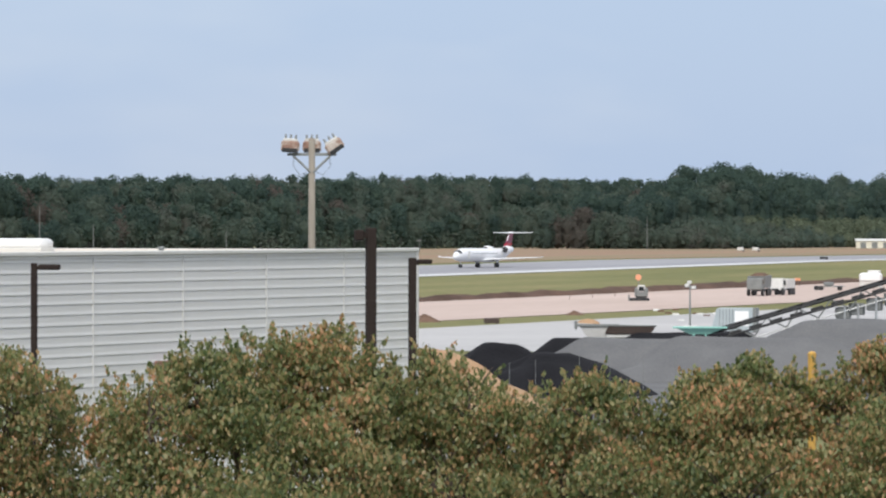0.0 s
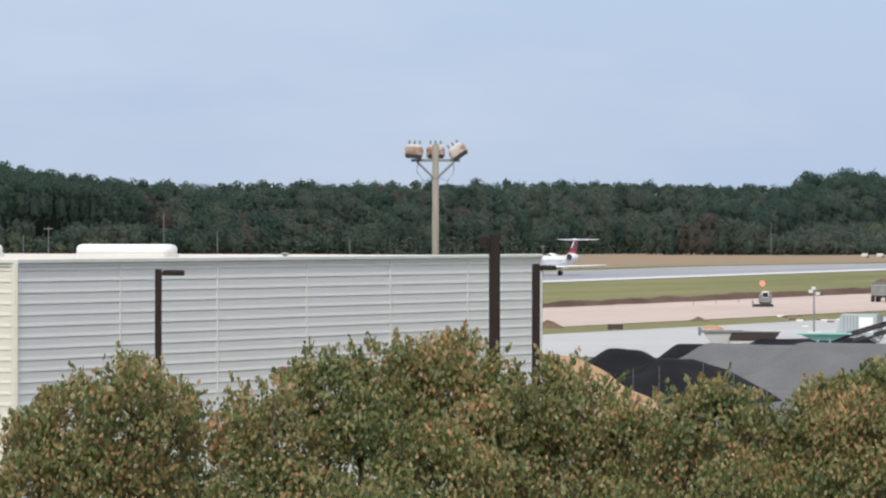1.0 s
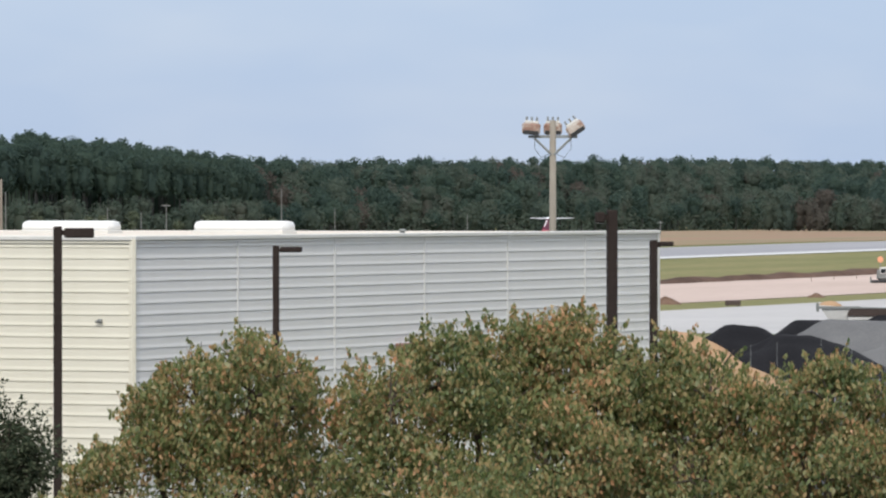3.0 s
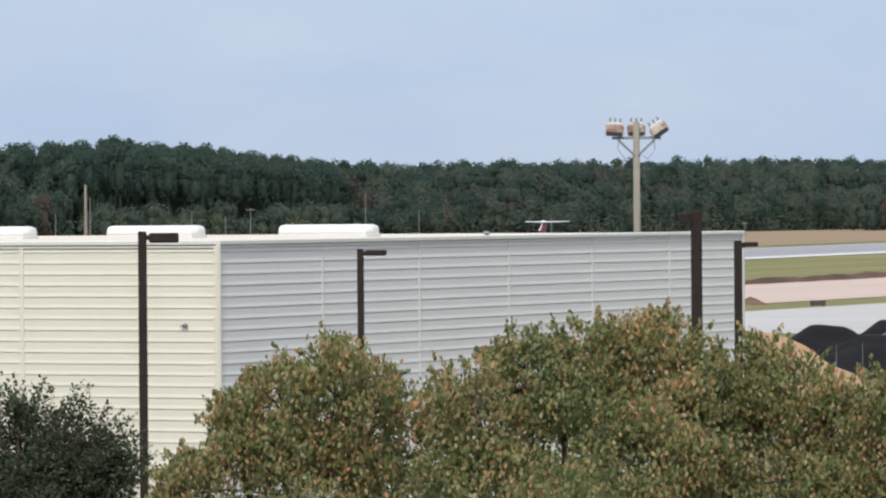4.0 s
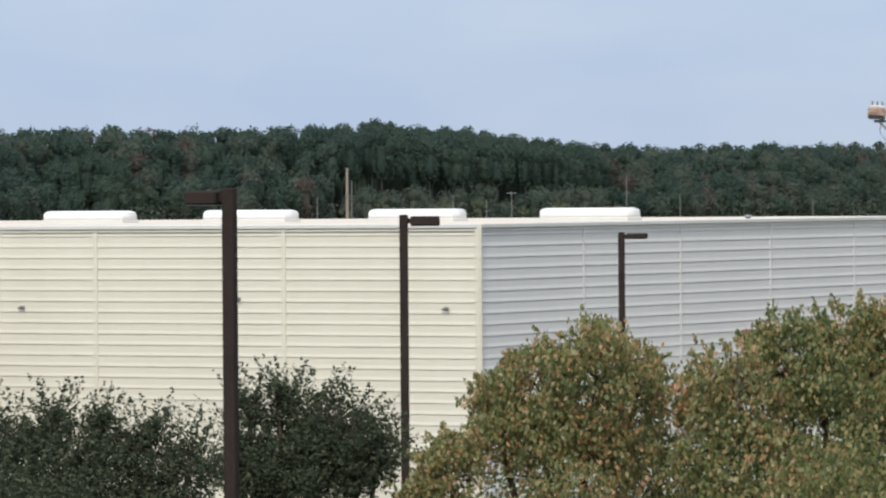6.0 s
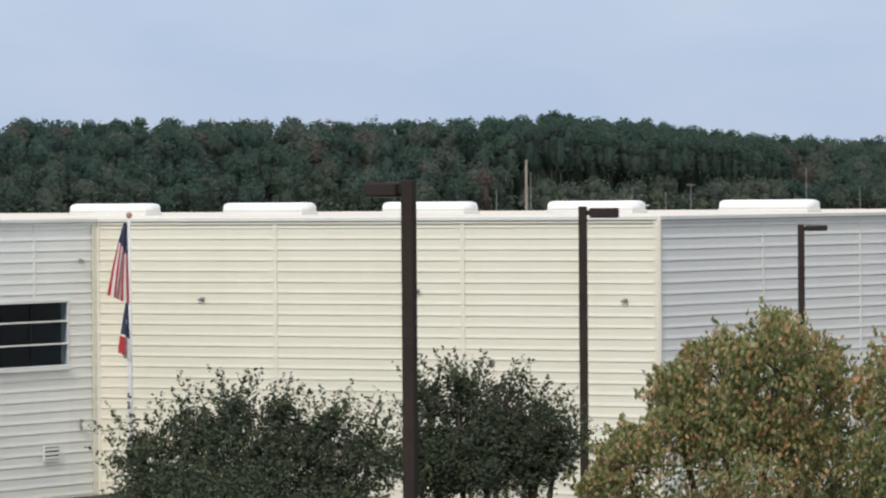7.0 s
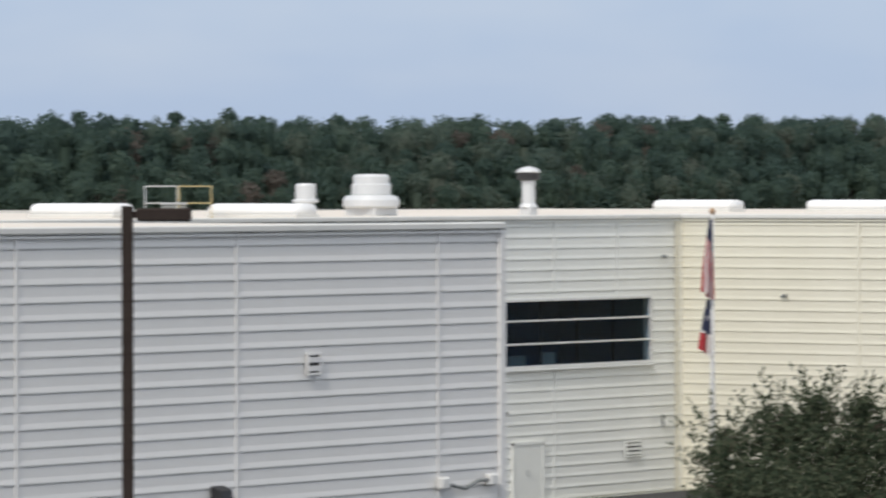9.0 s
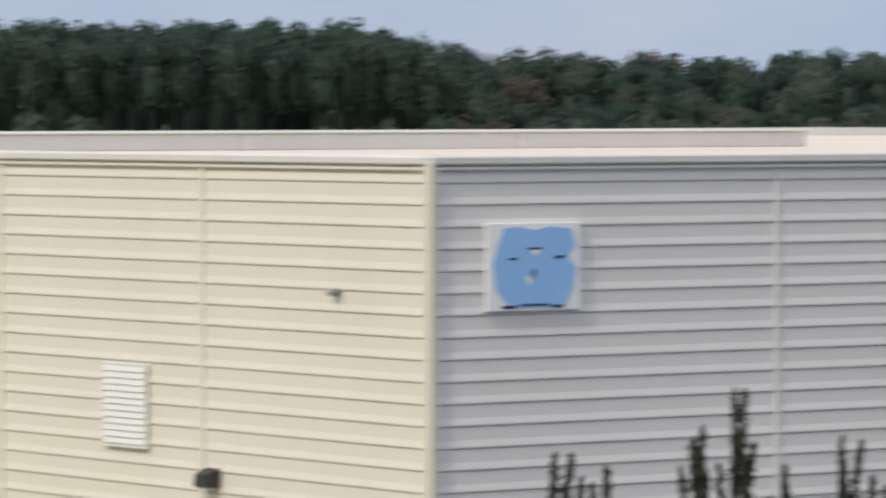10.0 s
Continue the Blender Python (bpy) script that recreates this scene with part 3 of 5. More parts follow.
EVERGREENS = [
    ([head2(380, 760, 55, 0.5, 67), head2(470, 715, 60, 0.6, 67), head2(545, 705, 55, 0.6, 67.4), head2(620, 705, 65, 0.6, 67), head2(710, 728, 65, 0.6, 67), head2(775, 765, 55, 0.5, 67), head2(560, 770, 210, 0.9, 67), head2(400, 830, 90, 0.7, 66), head2(720, 820, 110, 0.7, 67), head2(560, 860, 250, 0.7, 66)], 570, 68),
    ([head2(885, 681, 45, 0.5, 72), head2(940, 666, 50, 0.6, 72), head2(1010, 674, 55, 0.6, 72), head2(1071, 701, 55, 0.6, 72), head2(1111, 746, 45, 0.5, 72), head2(985, 716, 110, 0.7, 72), head2(865, 771, 50, 0.5, 72), head2(985, 771, 130, 0.55, 72), head2(1106, 783, 45, 0.35, 72), head2(890, 798, 55, 0.3, 72), head2(1055, 788, 55, 0.3, 72), head2(985, 808, 100, 0.3, 72), head2(1076, 820, 45, 0.25, 72), head2(905, 826, 45, 0.25, 72)], 985, 72.5),
]
for i, (heads_, bx, d) in enumerate(EVERGREENS):
    q = across((bx - 784) / 9.0 - radians(9.442) * 1000, d, 0, 1, 0)
    leafy_tree("evergreen_tree", heads_, q[:2], 1350, 0.028, DARKLEAF, "dark green broadleaf evergreen tree with feathery shoots", "tree", 31 + i, "evergreen trees before the wall", rag=0.75, twigs=18, shoots=40, clumps=14, reach=(0.2, 0.62), heart=0.72, stems=5)


# ---- slender conifers near the end wall ----
def conifer(x, y, top, seed, spread=0.5):
    r, rng = random.Random(seed), np.random.default_rng(seed)
    t = thing("cypress_tree", "slender dark conifer with upright shoots", "tree", "conifers by the end wall", at=pose(x, y, 0))
    part("trunk", Bits().tube([(0, 0, -0.05), (0, 0, top * 0.5), (0, 0, top - 0.1)], [0.12, 0.07, 0.01], 8), BARK, t, smooth=True)
    pts = []
    for k in range(10):
        base = top - 0.25 - 0.16 * k
        lean, a = (0.0, 0) if k == 0 else (spread * r.uniform(0.35, 1.0) * (0.4 + 0.05 * k), r.uniform(0, 6.28))
        tip = top if k == 0 else base + r.uniform(0.2, 0.5)
        foot = 0.6 if k == 0 else base - r.uniform(0.4, 0.9)
        t_ = rng.uniform(0, 1, 900 if k == 0 else 170) ** (0.6 if k else 0.45)
        w = 0.008 + 0.04 * (1 - t_)
        q = rng.normal(size=(len(t_), 2)) * w[:, None]
        out = lean * t_ ** 0.7
        pts.append(np.stack([out * math.cos(a) + q[:, 0], out * math.sin(a) + q[:, 1], foot + (tip - foot) * t_], 1))
    part("crown", leaf_cloud(np.concatenate(pts), 0.06, 0.011, rng, rise=2.0), SPRIG, t)


for k, (x, y, top) in enumerate([(-35.9, 28.76, 8.1), (-36.08, 28.53, 7.75), (-36.9, 27.47, 7.51), (-36.61, 27.85, 7.39), (-35.29, 29.51, 7.67), (-35.6, 29.1, 7.4), (-36.75, 27.66, 7.3), (-35.15, 29.75, 7.3), (-33.9, 31.0, 7.25)]):
    conifer(x, y, top, 50 + k, 0.42)


# ---- the woods beyond the runway ----
def woods():
    """Rows of pines and hardwoods: tall trunks, and crowns of loose leaf clumps round dark hearts; one mesh of crowns for each kind."""
    rng = np.random.default_rng(7)
    turn = [17, 18.2, 18.9, 19.6, 21.6, 23.8, 25.6, 26.7, 28.0, 29, 31, 34, 38, 42, 44, 47, 50, 52, 54, 55.0, 55.6, 60, 62]
    tops = [31, 33, 34, 29.5, 29.3, 27.4, 25.6, 26.2, 29.6, 31.3, 29.3, 28.0, 26.5, 25.9, 25.0, 22.6, 21.1, 20.1, 20.8, 23.2, 25.0, 25.2, 25.2]
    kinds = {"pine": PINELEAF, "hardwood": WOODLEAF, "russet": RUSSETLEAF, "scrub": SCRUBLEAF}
    pts, ways = {k: [] for k in kinds}, {k: [] for k in kinds}
    cores = {k: Bits() for k in kinds}
    trunks = Bits()
    ico = [(0, 0, 1)] + [(0.9 * math.cos(k * 1.257), 0.9 * math.sin(k * 1.257), 0.45) for k in range(5)] + [(0.9 * math.cos(k * 1.257 + 0.63), 0.9 * math.sin(k * 1.257 + 0.63), -0.45) for k in range(5)] + [(0, 0, -1)]
    icf = [(0, 1 + k, 1 + (k + 1) % 5) for k in range(5)] + [(1 + k, 6 + k, 1 + (k + 1) % 5) for k in range(5)] + [(6 + k, 6 + (k + 1) % 5, 1 + (k + 1) % 5) for k in range(5)] + [(11, 6 + (k + 1) % 5, 6 + k) for k in range(5)]

    def heart(kind, x, y, z, r, rz):
        cores[kind].add([(x + r * p[0], y + r * p[1], z + rz * p[2]) for p in ico], icf)

    def tree(kind, x, y, gz, h, foot, wide, count):
        """One tree: a lumpy rounded crown from foot * h to h, wide across, its skin of leaf clumps."""
        cap = min(wide * rng.uniform(0.85, 1.25), 0.45 * h)      # height of the rounded head
        eye_z = gz + h - cap
        skirt = max(0.5, h * (1 - foot) - cap)                  # looser sides below it
        d = rng.normal(size=(count, 3))
        d /= np.linalg.norm(d, axis=1, keepdims=True)
        p1, p2 = rng.uniform(0, 6.28, 2)
        a = np.arctan2(d[:, 1], d[:, 0])
        lump = 1 + 0.13 * np.sin(3 * a + p1 + 4 * d[:, 2]) + 0.10 * np.sin(5 * a + p2 - 5 * d[:, 2])
        r = (lump * rng.uniform(0.78, 1.08, count))[:, None]
        p = d * r * wide
        p[:, 2] = np.where(d[:, 2] > -0.1, d[:, 2] * cap * r[:, 0], -skirt * rng.uniform(0, 1, count) ** 1.1)
        low = d[:, 2] <= -0.1
        taper = np.where(low, 1 - 0.3 * (-p[:, 2] / skirt), 1.0)
        flat = np.maximum(np.hypot(d[:, 0], d[:, 1]), 0.35)
        p[:, :2] *= np.where(low, taper / flat, 1.0)[:, None]
        pts[kind].append(p + (x, y, eye_z))
        ways[kind].append(np.stack([d[:, 0], d[:, 1], np.abs(d[:, 2]) + 0.35], 1))
        heart(kind, x, y, eye_z - 0.15 * cap, 0.72 * wide, 0.85 * cap)
        heart(kind, x, y, eye_z - 0.5 * skirt, 0.62 * wide, 0.55 * skirt)
        if kind != "scrub":
            trunks.tube([(x + 0.2, y, gz - 0.2), (x + 0.1, y, gz + h * 0.4), (x, y, gz + h * 0.75)], [0.22, 0.17, 0.08], 5)

    for row in range(6):
        y = 365.0
        while y < 2260:
            y += rng.uniform(3.6, 6.2) * (1 + 0.3 * (y > 1500))
            x = -650 - 9 * row + rng.uniform(-4, 4)
            az = math.degrees(math.atan2(-x, y))
            gz = ground_z(x, y)
            top = float(np.interp(az, turn, tops))
            top = min(29.5, top) if az < 21 else top
            grove = noise.noise(Vector((x * 0.012, y * 0.006, 2.0)))
            tall_pines = float(np.interp(az, [25.9, 26.6, 29.2, 29.9, 53.5, 55.4], [0, 1, 1, 0, 0, 1]))
            share = (0.45, 0.62, 0.78, 0.88, 0.96, 1.0)[row]
            share = share + (max(share, (0.3, 0.86, 0.92, 0.95, 0.98, 1.0)[row]) - share) * tall_pines
            if tall_pines > 0.6 and row == 0:
                if rng.random() < 0.4:
                    tree("scrub", x + 6, y, gz, rng.uniform(3, 7), 0.05, rng.uniform(1.2, 2.2), 160)
                tree("hardwood", x, y, gz, rng.uniform(5, 11), 0.05, rng.uniform(1.8, 3.0), 260)
                continue
            pick = rng.random()
            if abs(az - 27.2) < 0.22 and row == 1 and pick < 0.25 or abs(az - 26.15) < 0.35 and row in (1, 2) and pick < 0.45 or abs(az - 19.2) < 0.3 and row < 3:
                kind = "russet"
            elif tall_pines < 0.5 and pick < 0.02 + 0.06 * max(0, grove + 0.2) * (row < 4):
                kind = "russet"
            elif pick < np.interp(az, [20, 25, 27], [0.5, 0.6, 0.8]) + 0.5 * grove or row == 5 or tall_pines > 0.5:
                kind = "pine"
            else:
                kind = "hardwood"
            h = ((top - gz) * share - 0.6) * (rng.uniform(0.78, 1.08) if row < 3 and tall_pines < 0.5 else 1.0) + rng.normal() * (0.75 if kind == "pine" else 0.55)
            back = row > 3
            if kind == "pine":
                tree(kind, x, y, gz, h, 0.5 if tall_pines > 0.5 else 0.5 if back else 0.38, rng.uniform(1.7, 2.9), 260 if back else 330)
            else:
                tree(kind, x, y, gz, h, 0.45 if back else 0.12, rng.uniform(2.3, 3.7), 280 if back else 420)
            if row > 3:
                # the dim depth of the wood behind the stems
                heart("pine", x - 3, y, gz + 0.44 * h, 4.5, 0.48 * h)
    # the taller stand nearer the field, with a bank of young growth before it
    for row in range(4):
        y = 1640.0
        while y < 2240:
            y += rng.uniform(4.5, 8.0)
            x = -575 - 9 * row + rng.uniform(-4, 4)
            az = math.degrees(math.atan2(-x, y))
            gz = ground_z(x, y)
            top = float(np.interp(az, [16, 16.6, 17.4, 18.6, 18.9, 19.4], [27, 29, 29.5, 33, 31, 22]))
            h = (top - gz) * (0.72, 0.84, 0.94, 1.0)[row] + rng.normal() * 1.3 - 0.5
            tree("pine" if rng.random() < 0.75 else "hardwood", x, y, gz, h, 0.42, rng.uniform(2.4, 4.2), 420)
            if y > 1700:
                heart("pine", x - 2, y, gz + 0.42 * h, 4.0, 0.42 * h)
            if row < 3:
                for _ in range(2):
                    xs = -563 + 6 * row + rng.uniform(-4, 4)
                    tree("scrub" if az < 18.4 else "hardwood", xs, y + rng.uniform(-4, 4), ground_z(xs, y), rng.uniform(0.75, 1.1) * (11, 8.5, 5.5)[row], 0.0, rng.uniform(2.0, 3.4), 180)
            elif 16.9 < az < 18.7:
                xs = -536 + rng.uniform(-3, 3)
                tree("hardwood", xs, y, ground_z(xs, y), rng.uniform(4, 7), 0.0, rng.uniform(2.0, 3.2), 220)
    # hardwoods close the end of that stand
    for k in range(46):
        x, y = -612 + 1.3 * k + rng.uniform(-2, 2), 1632 + rng.uniform(-14, 12)
        tree("russet" if 8 < k < 16 else "hardwood", x, y, ground_z(x, y), rng.uniform(8, 17) * (1 - 0.012 * k), 0.02, rng.uniform(2.4, 3.8), 420)
    w = tagged(new("woods"), "dense dark green pine and hardwood forest beyond the runway", "forest", kind="stuff")
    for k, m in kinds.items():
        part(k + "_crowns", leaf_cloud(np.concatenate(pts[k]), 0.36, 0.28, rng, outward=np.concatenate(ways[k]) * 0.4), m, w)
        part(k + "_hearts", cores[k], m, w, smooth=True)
    part("trunks", trunks, PINEBARK, w)
    # brush at the foot of the trees
    n = 30000
    ys = 365 + 1900 * rng.uniform(0, 1, n)
    xs = -646 - rng.uniform(0, 9, n)
    zs = np.array([ground_z(a, b) for a, b in zip(xs, ys)]) + rng.uniform(0.02, 1, n) ** 1.6 * 6.0
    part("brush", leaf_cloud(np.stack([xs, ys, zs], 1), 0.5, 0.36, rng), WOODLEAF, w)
    return w


woods()


# ---- heaps of the materials yard ----
def heap(name, cx, cy, rx, ry, h, material, label, seed, ridge=0.0, turn=0.0):
    """A heap with a flowing, gullied skin at its angle of rest."""
    b, n, m = Bits(), 56, 18
    rings = []
    for j in range(m + 1):
        t = j / m
        ring = []
        for i in range(n):
            a = 2 * math.pi * i / n
            w = 1 + 0.10 * noise.noise(Vector((math.cos(a) * 2, math.sin(a) * 2, seed + t * 0.6))) + 0.03 * noise.noise(Vector((math.cos(a) * 9, math.sin(a) * 9, seed)))
            q = 1 - t
            z = h * (1 - q ** 1.15) if q > 0.12 else h * (1 - 0.12 ** 1.15) + h * 0.02 * (1 - q / 0.12)
            z += h * 0.13 * noise.noise(Vector((math.cos(a) * q * 3, math.sin(a) * q * 3, seed + 5))) * min(1, 3 * t)
            ring.append((rx * w * q * math.cos(a) + ridge * math.cos(a) * t, ry * w * q * math.sin(a), z - 0.03))
        rings.append(ring)
    b.loft(rings)
    ob = part(name, b, material, smooth=True)
    ob.matrix_basis = pose(cx, cy, ground_z(cx, cy), 0, 0, turn)
    return tagged(ob, label, "heap", "heaps in the yard")


def at0(px, d):
    """Ground place at a bearing of the opening view and a distance."""
    a = radians(21.6) - math.atan((px - 784) / 9000)
    return -d * math.sin(a), d * math.cos(a)


heap("aggregate_mound", *at0(885, 322), 5.6, 5.2, 3.4, BLACKGRIT, "heap of black aggregate", 1, 0.6, 21)
heap("aggregate_mound", *at0(985, 318), 6.4, 5.4, 2.9, BLACKGRIT, "heap of black aggregate", 2, 0.8, 21)
heap("sand_mound", *at0(755, 290), 7.5, 6.0, 3.9, SAND, "heap of orange sand", 3, 0.5, 21)
heap("gravel_mound", *at0(1130, 352), 9.5, 7.0, 3.05, GREYGRIT, "broad heap of grey crushed stone", 4, 3.0, 21)
heap("gravel_mound", *at0(1330, 350), 12, 8.0, 3.2, GREYGRIT, "broad heap of grey crushed stone", 5, 4.0, 21)
heap("gravel_mound", *at0(1530, 356), 11, 8.0, 4.3, GREYGRIT, "broad heap of grey crushed stone", 6, 3.5, 21)
heap("aggregate_mound", *at0(1040, 372), 6, 5.0, 2.6, BLACKGRIT, "heap of black aggregate", 7, 2.0, 21)
heap("aggregate_mound", *at0(1220, 392), 8, 5.0, 2.6, BLACKGRIT, "long low heap of black aggregate", 8, 4.0, 21)


# ---- the airliner ----
def airliner():
    """A white regional jet, nose towards -y; its origin lies on the ground below the wing."""
    s = thing("passenger_jet", "white twin-engine regional jet with a red T-tail", "airplane")
    st = [(-17.0, 0.06, -0.45), (-16.6, 0.42, -0.38), (-15.8, 0.78, -0.22), (-14.6, 1.12, -0.06), (-13.0, 1.32, 0), (-11, 1.35, 0), (5, 1.35, 0), (8.5, 1.22, 0.12), (11.5, 0.85, 0.42), (14, 0.45, 0.78), (15.6, 0.14, 1.0)]
    ring = lambda y, r, dz: [(r * math.cos(2 * math.pi * k / 20), y, 2.55 + dz + r * math.sin(2 * math.pi * k / 20)) for k in range(20)]
    f = part("fuselage", Bits().loft([ring(*q) for q in st]), FUSE, s, smooth=True)
    part("wing_fairing", Bits().loft([[(1.5 * k * math.cos(a), y, 1.55 + 0.55 * k * math.sin(a)) for a in [2 * math.pi * i / 14 for i in range(14)]] for y, k in ((-5, 0.3), (-3.5, 0.9), (2.5, 1.0), (4.5, 0.3))]), FUSE, f, smooth=True)
    arc = lambda y, r, dz, a0: [(r * math.cos(radians(a)), y, 2.55 + dz + r * math.sin(radians(a))) for a in [a0 + (180 - 2 * a0) * i / 8 for i in range(9)]]
    part("windscreen", Bits().loft([arc(-15.65, 0.86, -0.19, 28), arc(-15.3, 0.96, -0.14, 22), arc(-14.8, 1.09, -0.08, 30)], closed=False), GLASS, f)
    for sx in (-1, 1):
        for k in range(18):
            part("cabin_window", Bits().box(sx * 1.335, sx * 1.362, -10.2 + 0.82 * k - 0.13, -10.2 + 0.82 * k + 0.13, 2.78, 3.0), TRUCKGREY, f)
        part("cabin_door", Bits().box(sx * 1.30, sx * 1.36, -12.4, -11.6, 1.85, 3.4, bev=0.02), DULLWHITE, f)
        wing = Bits().loft([[(sx * x, y + dy, z + dz) for dy, dz in ((-c * 0.5, 0), (-c * 0.3, th), (c * 0.1, th), (c * 0.5, 0), (c * 0.1, -th * 0.4), (-c * 0.3, -th * 0.5))] for x, y, c, z, th in ((0.9, -0.6, 5.0, 1.55, 0.28), (4.5, 0.6, 3.4, 1.78, 0.2), (11.0, 3.1, 1.5, 2.08, 0.09))])
        w = part("wing", wing, FUSE, s)
        part("winglet", Bits().loft([[(sx * x, y + dy, z) for dy in (-c / 2, c / 2)] + [(sx * (x + 0.05), y + c / 2, z), (sx * (x + 0.05), y - c / 2, z)] for x, y, c, z in ((11.0, 3.1, 1.4, 2.08), (11.3, 3.7, 0.6, 2.32))]), FUSE, w)
        part("flap", Bits().box(sx * 2.0, sx * 6.2, 2.3, 2.9, 1.45, 1.58, bev=0.03), DULLWHITE, w)
        n = part("engine", Bits().tube([(sx * 2.15, 6.0, 3.62), (sx * 2.15, 6.25, 3.62), (sx * 2.15, 7.6, 3.64), (sx * 2.15, 9.2, 3.67), (sx * 2.15, 9.9, 3.67)], [0.66, 0.76, 0.78, 0.62, 0.42], 20), FUSE, s, smooth=True)
        part("fan", Bits().tube([(sx * 2.15, 5.97, 3.62), (sx * 2.15, 6.05, 3.62)], [0.6, 0.6], 20), DARK, n)
        part("pylon", Bits().box(sx * 1.0, sx * 1.6, 6.8, 9.0, 3.35, 3.65, bev=0.05), FUSE, n)
        t = Bits().loft([[(sx * x, y + dy, z + dz) for dy, dz in ((-c * 0.5, 0), (-c * 0.2, th), (c * 0.5, 0), (-c * 0.2, -th))] for x, y, c, z, th in ((0.0, 14.6, 2.6, 7.05, 0.14), (4.27, 16.3, 1.2, 7.15, 0.07))])
        part("tailplane", t, FUSE, s)
        for dy in (0.0,):
            g = part("main_gear", Bits().tube([(sx * 2.0, 1.4, 1.6), (sx * 2.06, 1.4, 0.5)], 0.11, 8), STEEL, s)
            for k in (-0.24, 0.24):
                part("wheel", Bits().tube([(sx * 2.06 + k - 0.13, 1.4, 0.48), (sx * 2.06 + k + 0.13, 1.4, 0.48)], 0.48, 18), DARK, g)
            part("gear_door", Bits().box(sx * 2.3, sx * 2.36, 0.9, 1.9, 0.75, 1.6), FUSE, g)
    g = part("nose_gear", Bits().tube([(0, -13.4, 1.4), (0, -13.5, 0.35)], 0.09, 8), STEEL, s)
    for k in (-0.2, 0.2):
        part("wheel", Bits().tube([(k - 0.1, -13.5, 0.34), (k + 0.1, -13.5, 0.34)], 0.34, 16), DARK, g)
    prof = lambda y0, y1, z, w: [(-w, y0 + 0.3 * (y1 - y0), z), (0, y0, z), (w, y0 + 0.3 * (y1 - y0), z), (0, y1, z)]
    fin = part("fin", Bits().loft([prof(9.6, 14.6, 3.5, 0.22), prof(11.6, 15.4, 5.0, 0.17)]), RED, s, "red tail fin")
    part("fin_top", Bits().loft([prof(11.6, 15.4, 5.0, 0.17), prof(13.7, 16.4, 7.1, 0.12)]), NAVYRED, fin, "dark plum upper tail fin")
    part("fin_stripe", Bits().loft([prof(12.3, 13.0, 5.5, 0.18), prof(13.6, 14.2, 6.8, 0.14)]), FUSE, fin)
    part("fin_cap", Bits().tube([(0, 13.4, 7.1), (0, 14.2, 7.16), (0, 16.6, 7.14)], [0.05, 0.22, 0.06], 10), FUSE, fin)
    part("cabin_stripe", Bits().box(-1.37, 1.37, 6.4, 6.6, 2.2, 3.0), DULLWHITE, f)
    return s


# ---- on the walls ----
def facing(x, y, z, turn):
    """A frame on a wall: x along it, -y outwards, z up."""
    return pose(x, y, z, 0, 0, turn)


def clear_glass():
    m = bpy.data.materials.new("tinted_window_glass")
    m.use_nodes = True
    b = m.node_tree.nodes["Principled BSDF"]
    b.inputs["Base Color"].default_value = (0.30, 0.42, 0.52, 1)
    b.inputs["Roughness"].default_value, b.inputs["Transmission Weight"].default_value, b.inputs["IOR"].default_value = 0.03, 1.0, 1.12
    return m


PANE = clear_glass()
# blue of lining and panes stands in for the bluish reflection in the glass
ROOM = mat("reflection_blue_lining", (0.10, 0.15, 0.21), (0.16, 0.22, 0.29), 0.8, scale=0.4, fine=3)
SILVER = mat("mill_finish_aluminium", (0.62, 0.63, 0.63), (0.72, 0.72, 0.71), 0.4, 0.3, scale=1, fine=6)

win = part("window", Bits().box(0.0, 8.72, 0.28, 0.3, 0.0, 0.02), SILVER, building, "wide dark three-row ribbon window")
win.matrix_basis = facing(-100.27, 137.45, 4.53, 90)
part("frame", Bits().box(0, 8.72, -0.06, 0.12, 0, 0.12, bev=0.01).box(0, 8.72, -0.06, 0.12, 2.28, 2.38, bev=0.01).box(0, 0.08, -0.06, 0.12, 0.12, 2.28).box(8.62, 8.72, -0.06, 0.12, 0.12, 2.28), SILVER, win, "pale aluminium frame")
for z in (0.82, 1.60):
    part("transom", Bits().box(0.08, 8.62, -0.05, 0.1, z, z + 0.06, bev=0.01), SILVER, win)
for k in range(4):
    for z0, z1 in ((0.12, 0.82), (0.88, 1.60), (1.66, 2.28)):
        p = part("pane", Bits().box(0.08 + 2.135 * k, 0.08 + 2.135 * (k + 1) - 0.01, 0.0, 0.012, z0, z1), PANE, win)
        p.visible_shadow = False
    if k:
        part("mullion", Bits().box(0.07 + 2.135 * k, 0.1 + 2.135 * k, 0.014, 0.09, 0.12, 2.28), DARK, win)
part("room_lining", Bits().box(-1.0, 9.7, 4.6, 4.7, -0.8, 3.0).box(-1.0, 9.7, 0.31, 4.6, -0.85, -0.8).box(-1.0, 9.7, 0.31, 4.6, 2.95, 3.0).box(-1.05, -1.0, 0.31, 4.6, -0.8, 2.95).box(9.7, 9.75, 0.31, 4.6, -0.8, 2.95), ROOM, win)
part("sill", Bits().box(-0.05, 8.77, -0.14, 0.0, -0.06, 0.0, bev=0.01), SILVER, win)
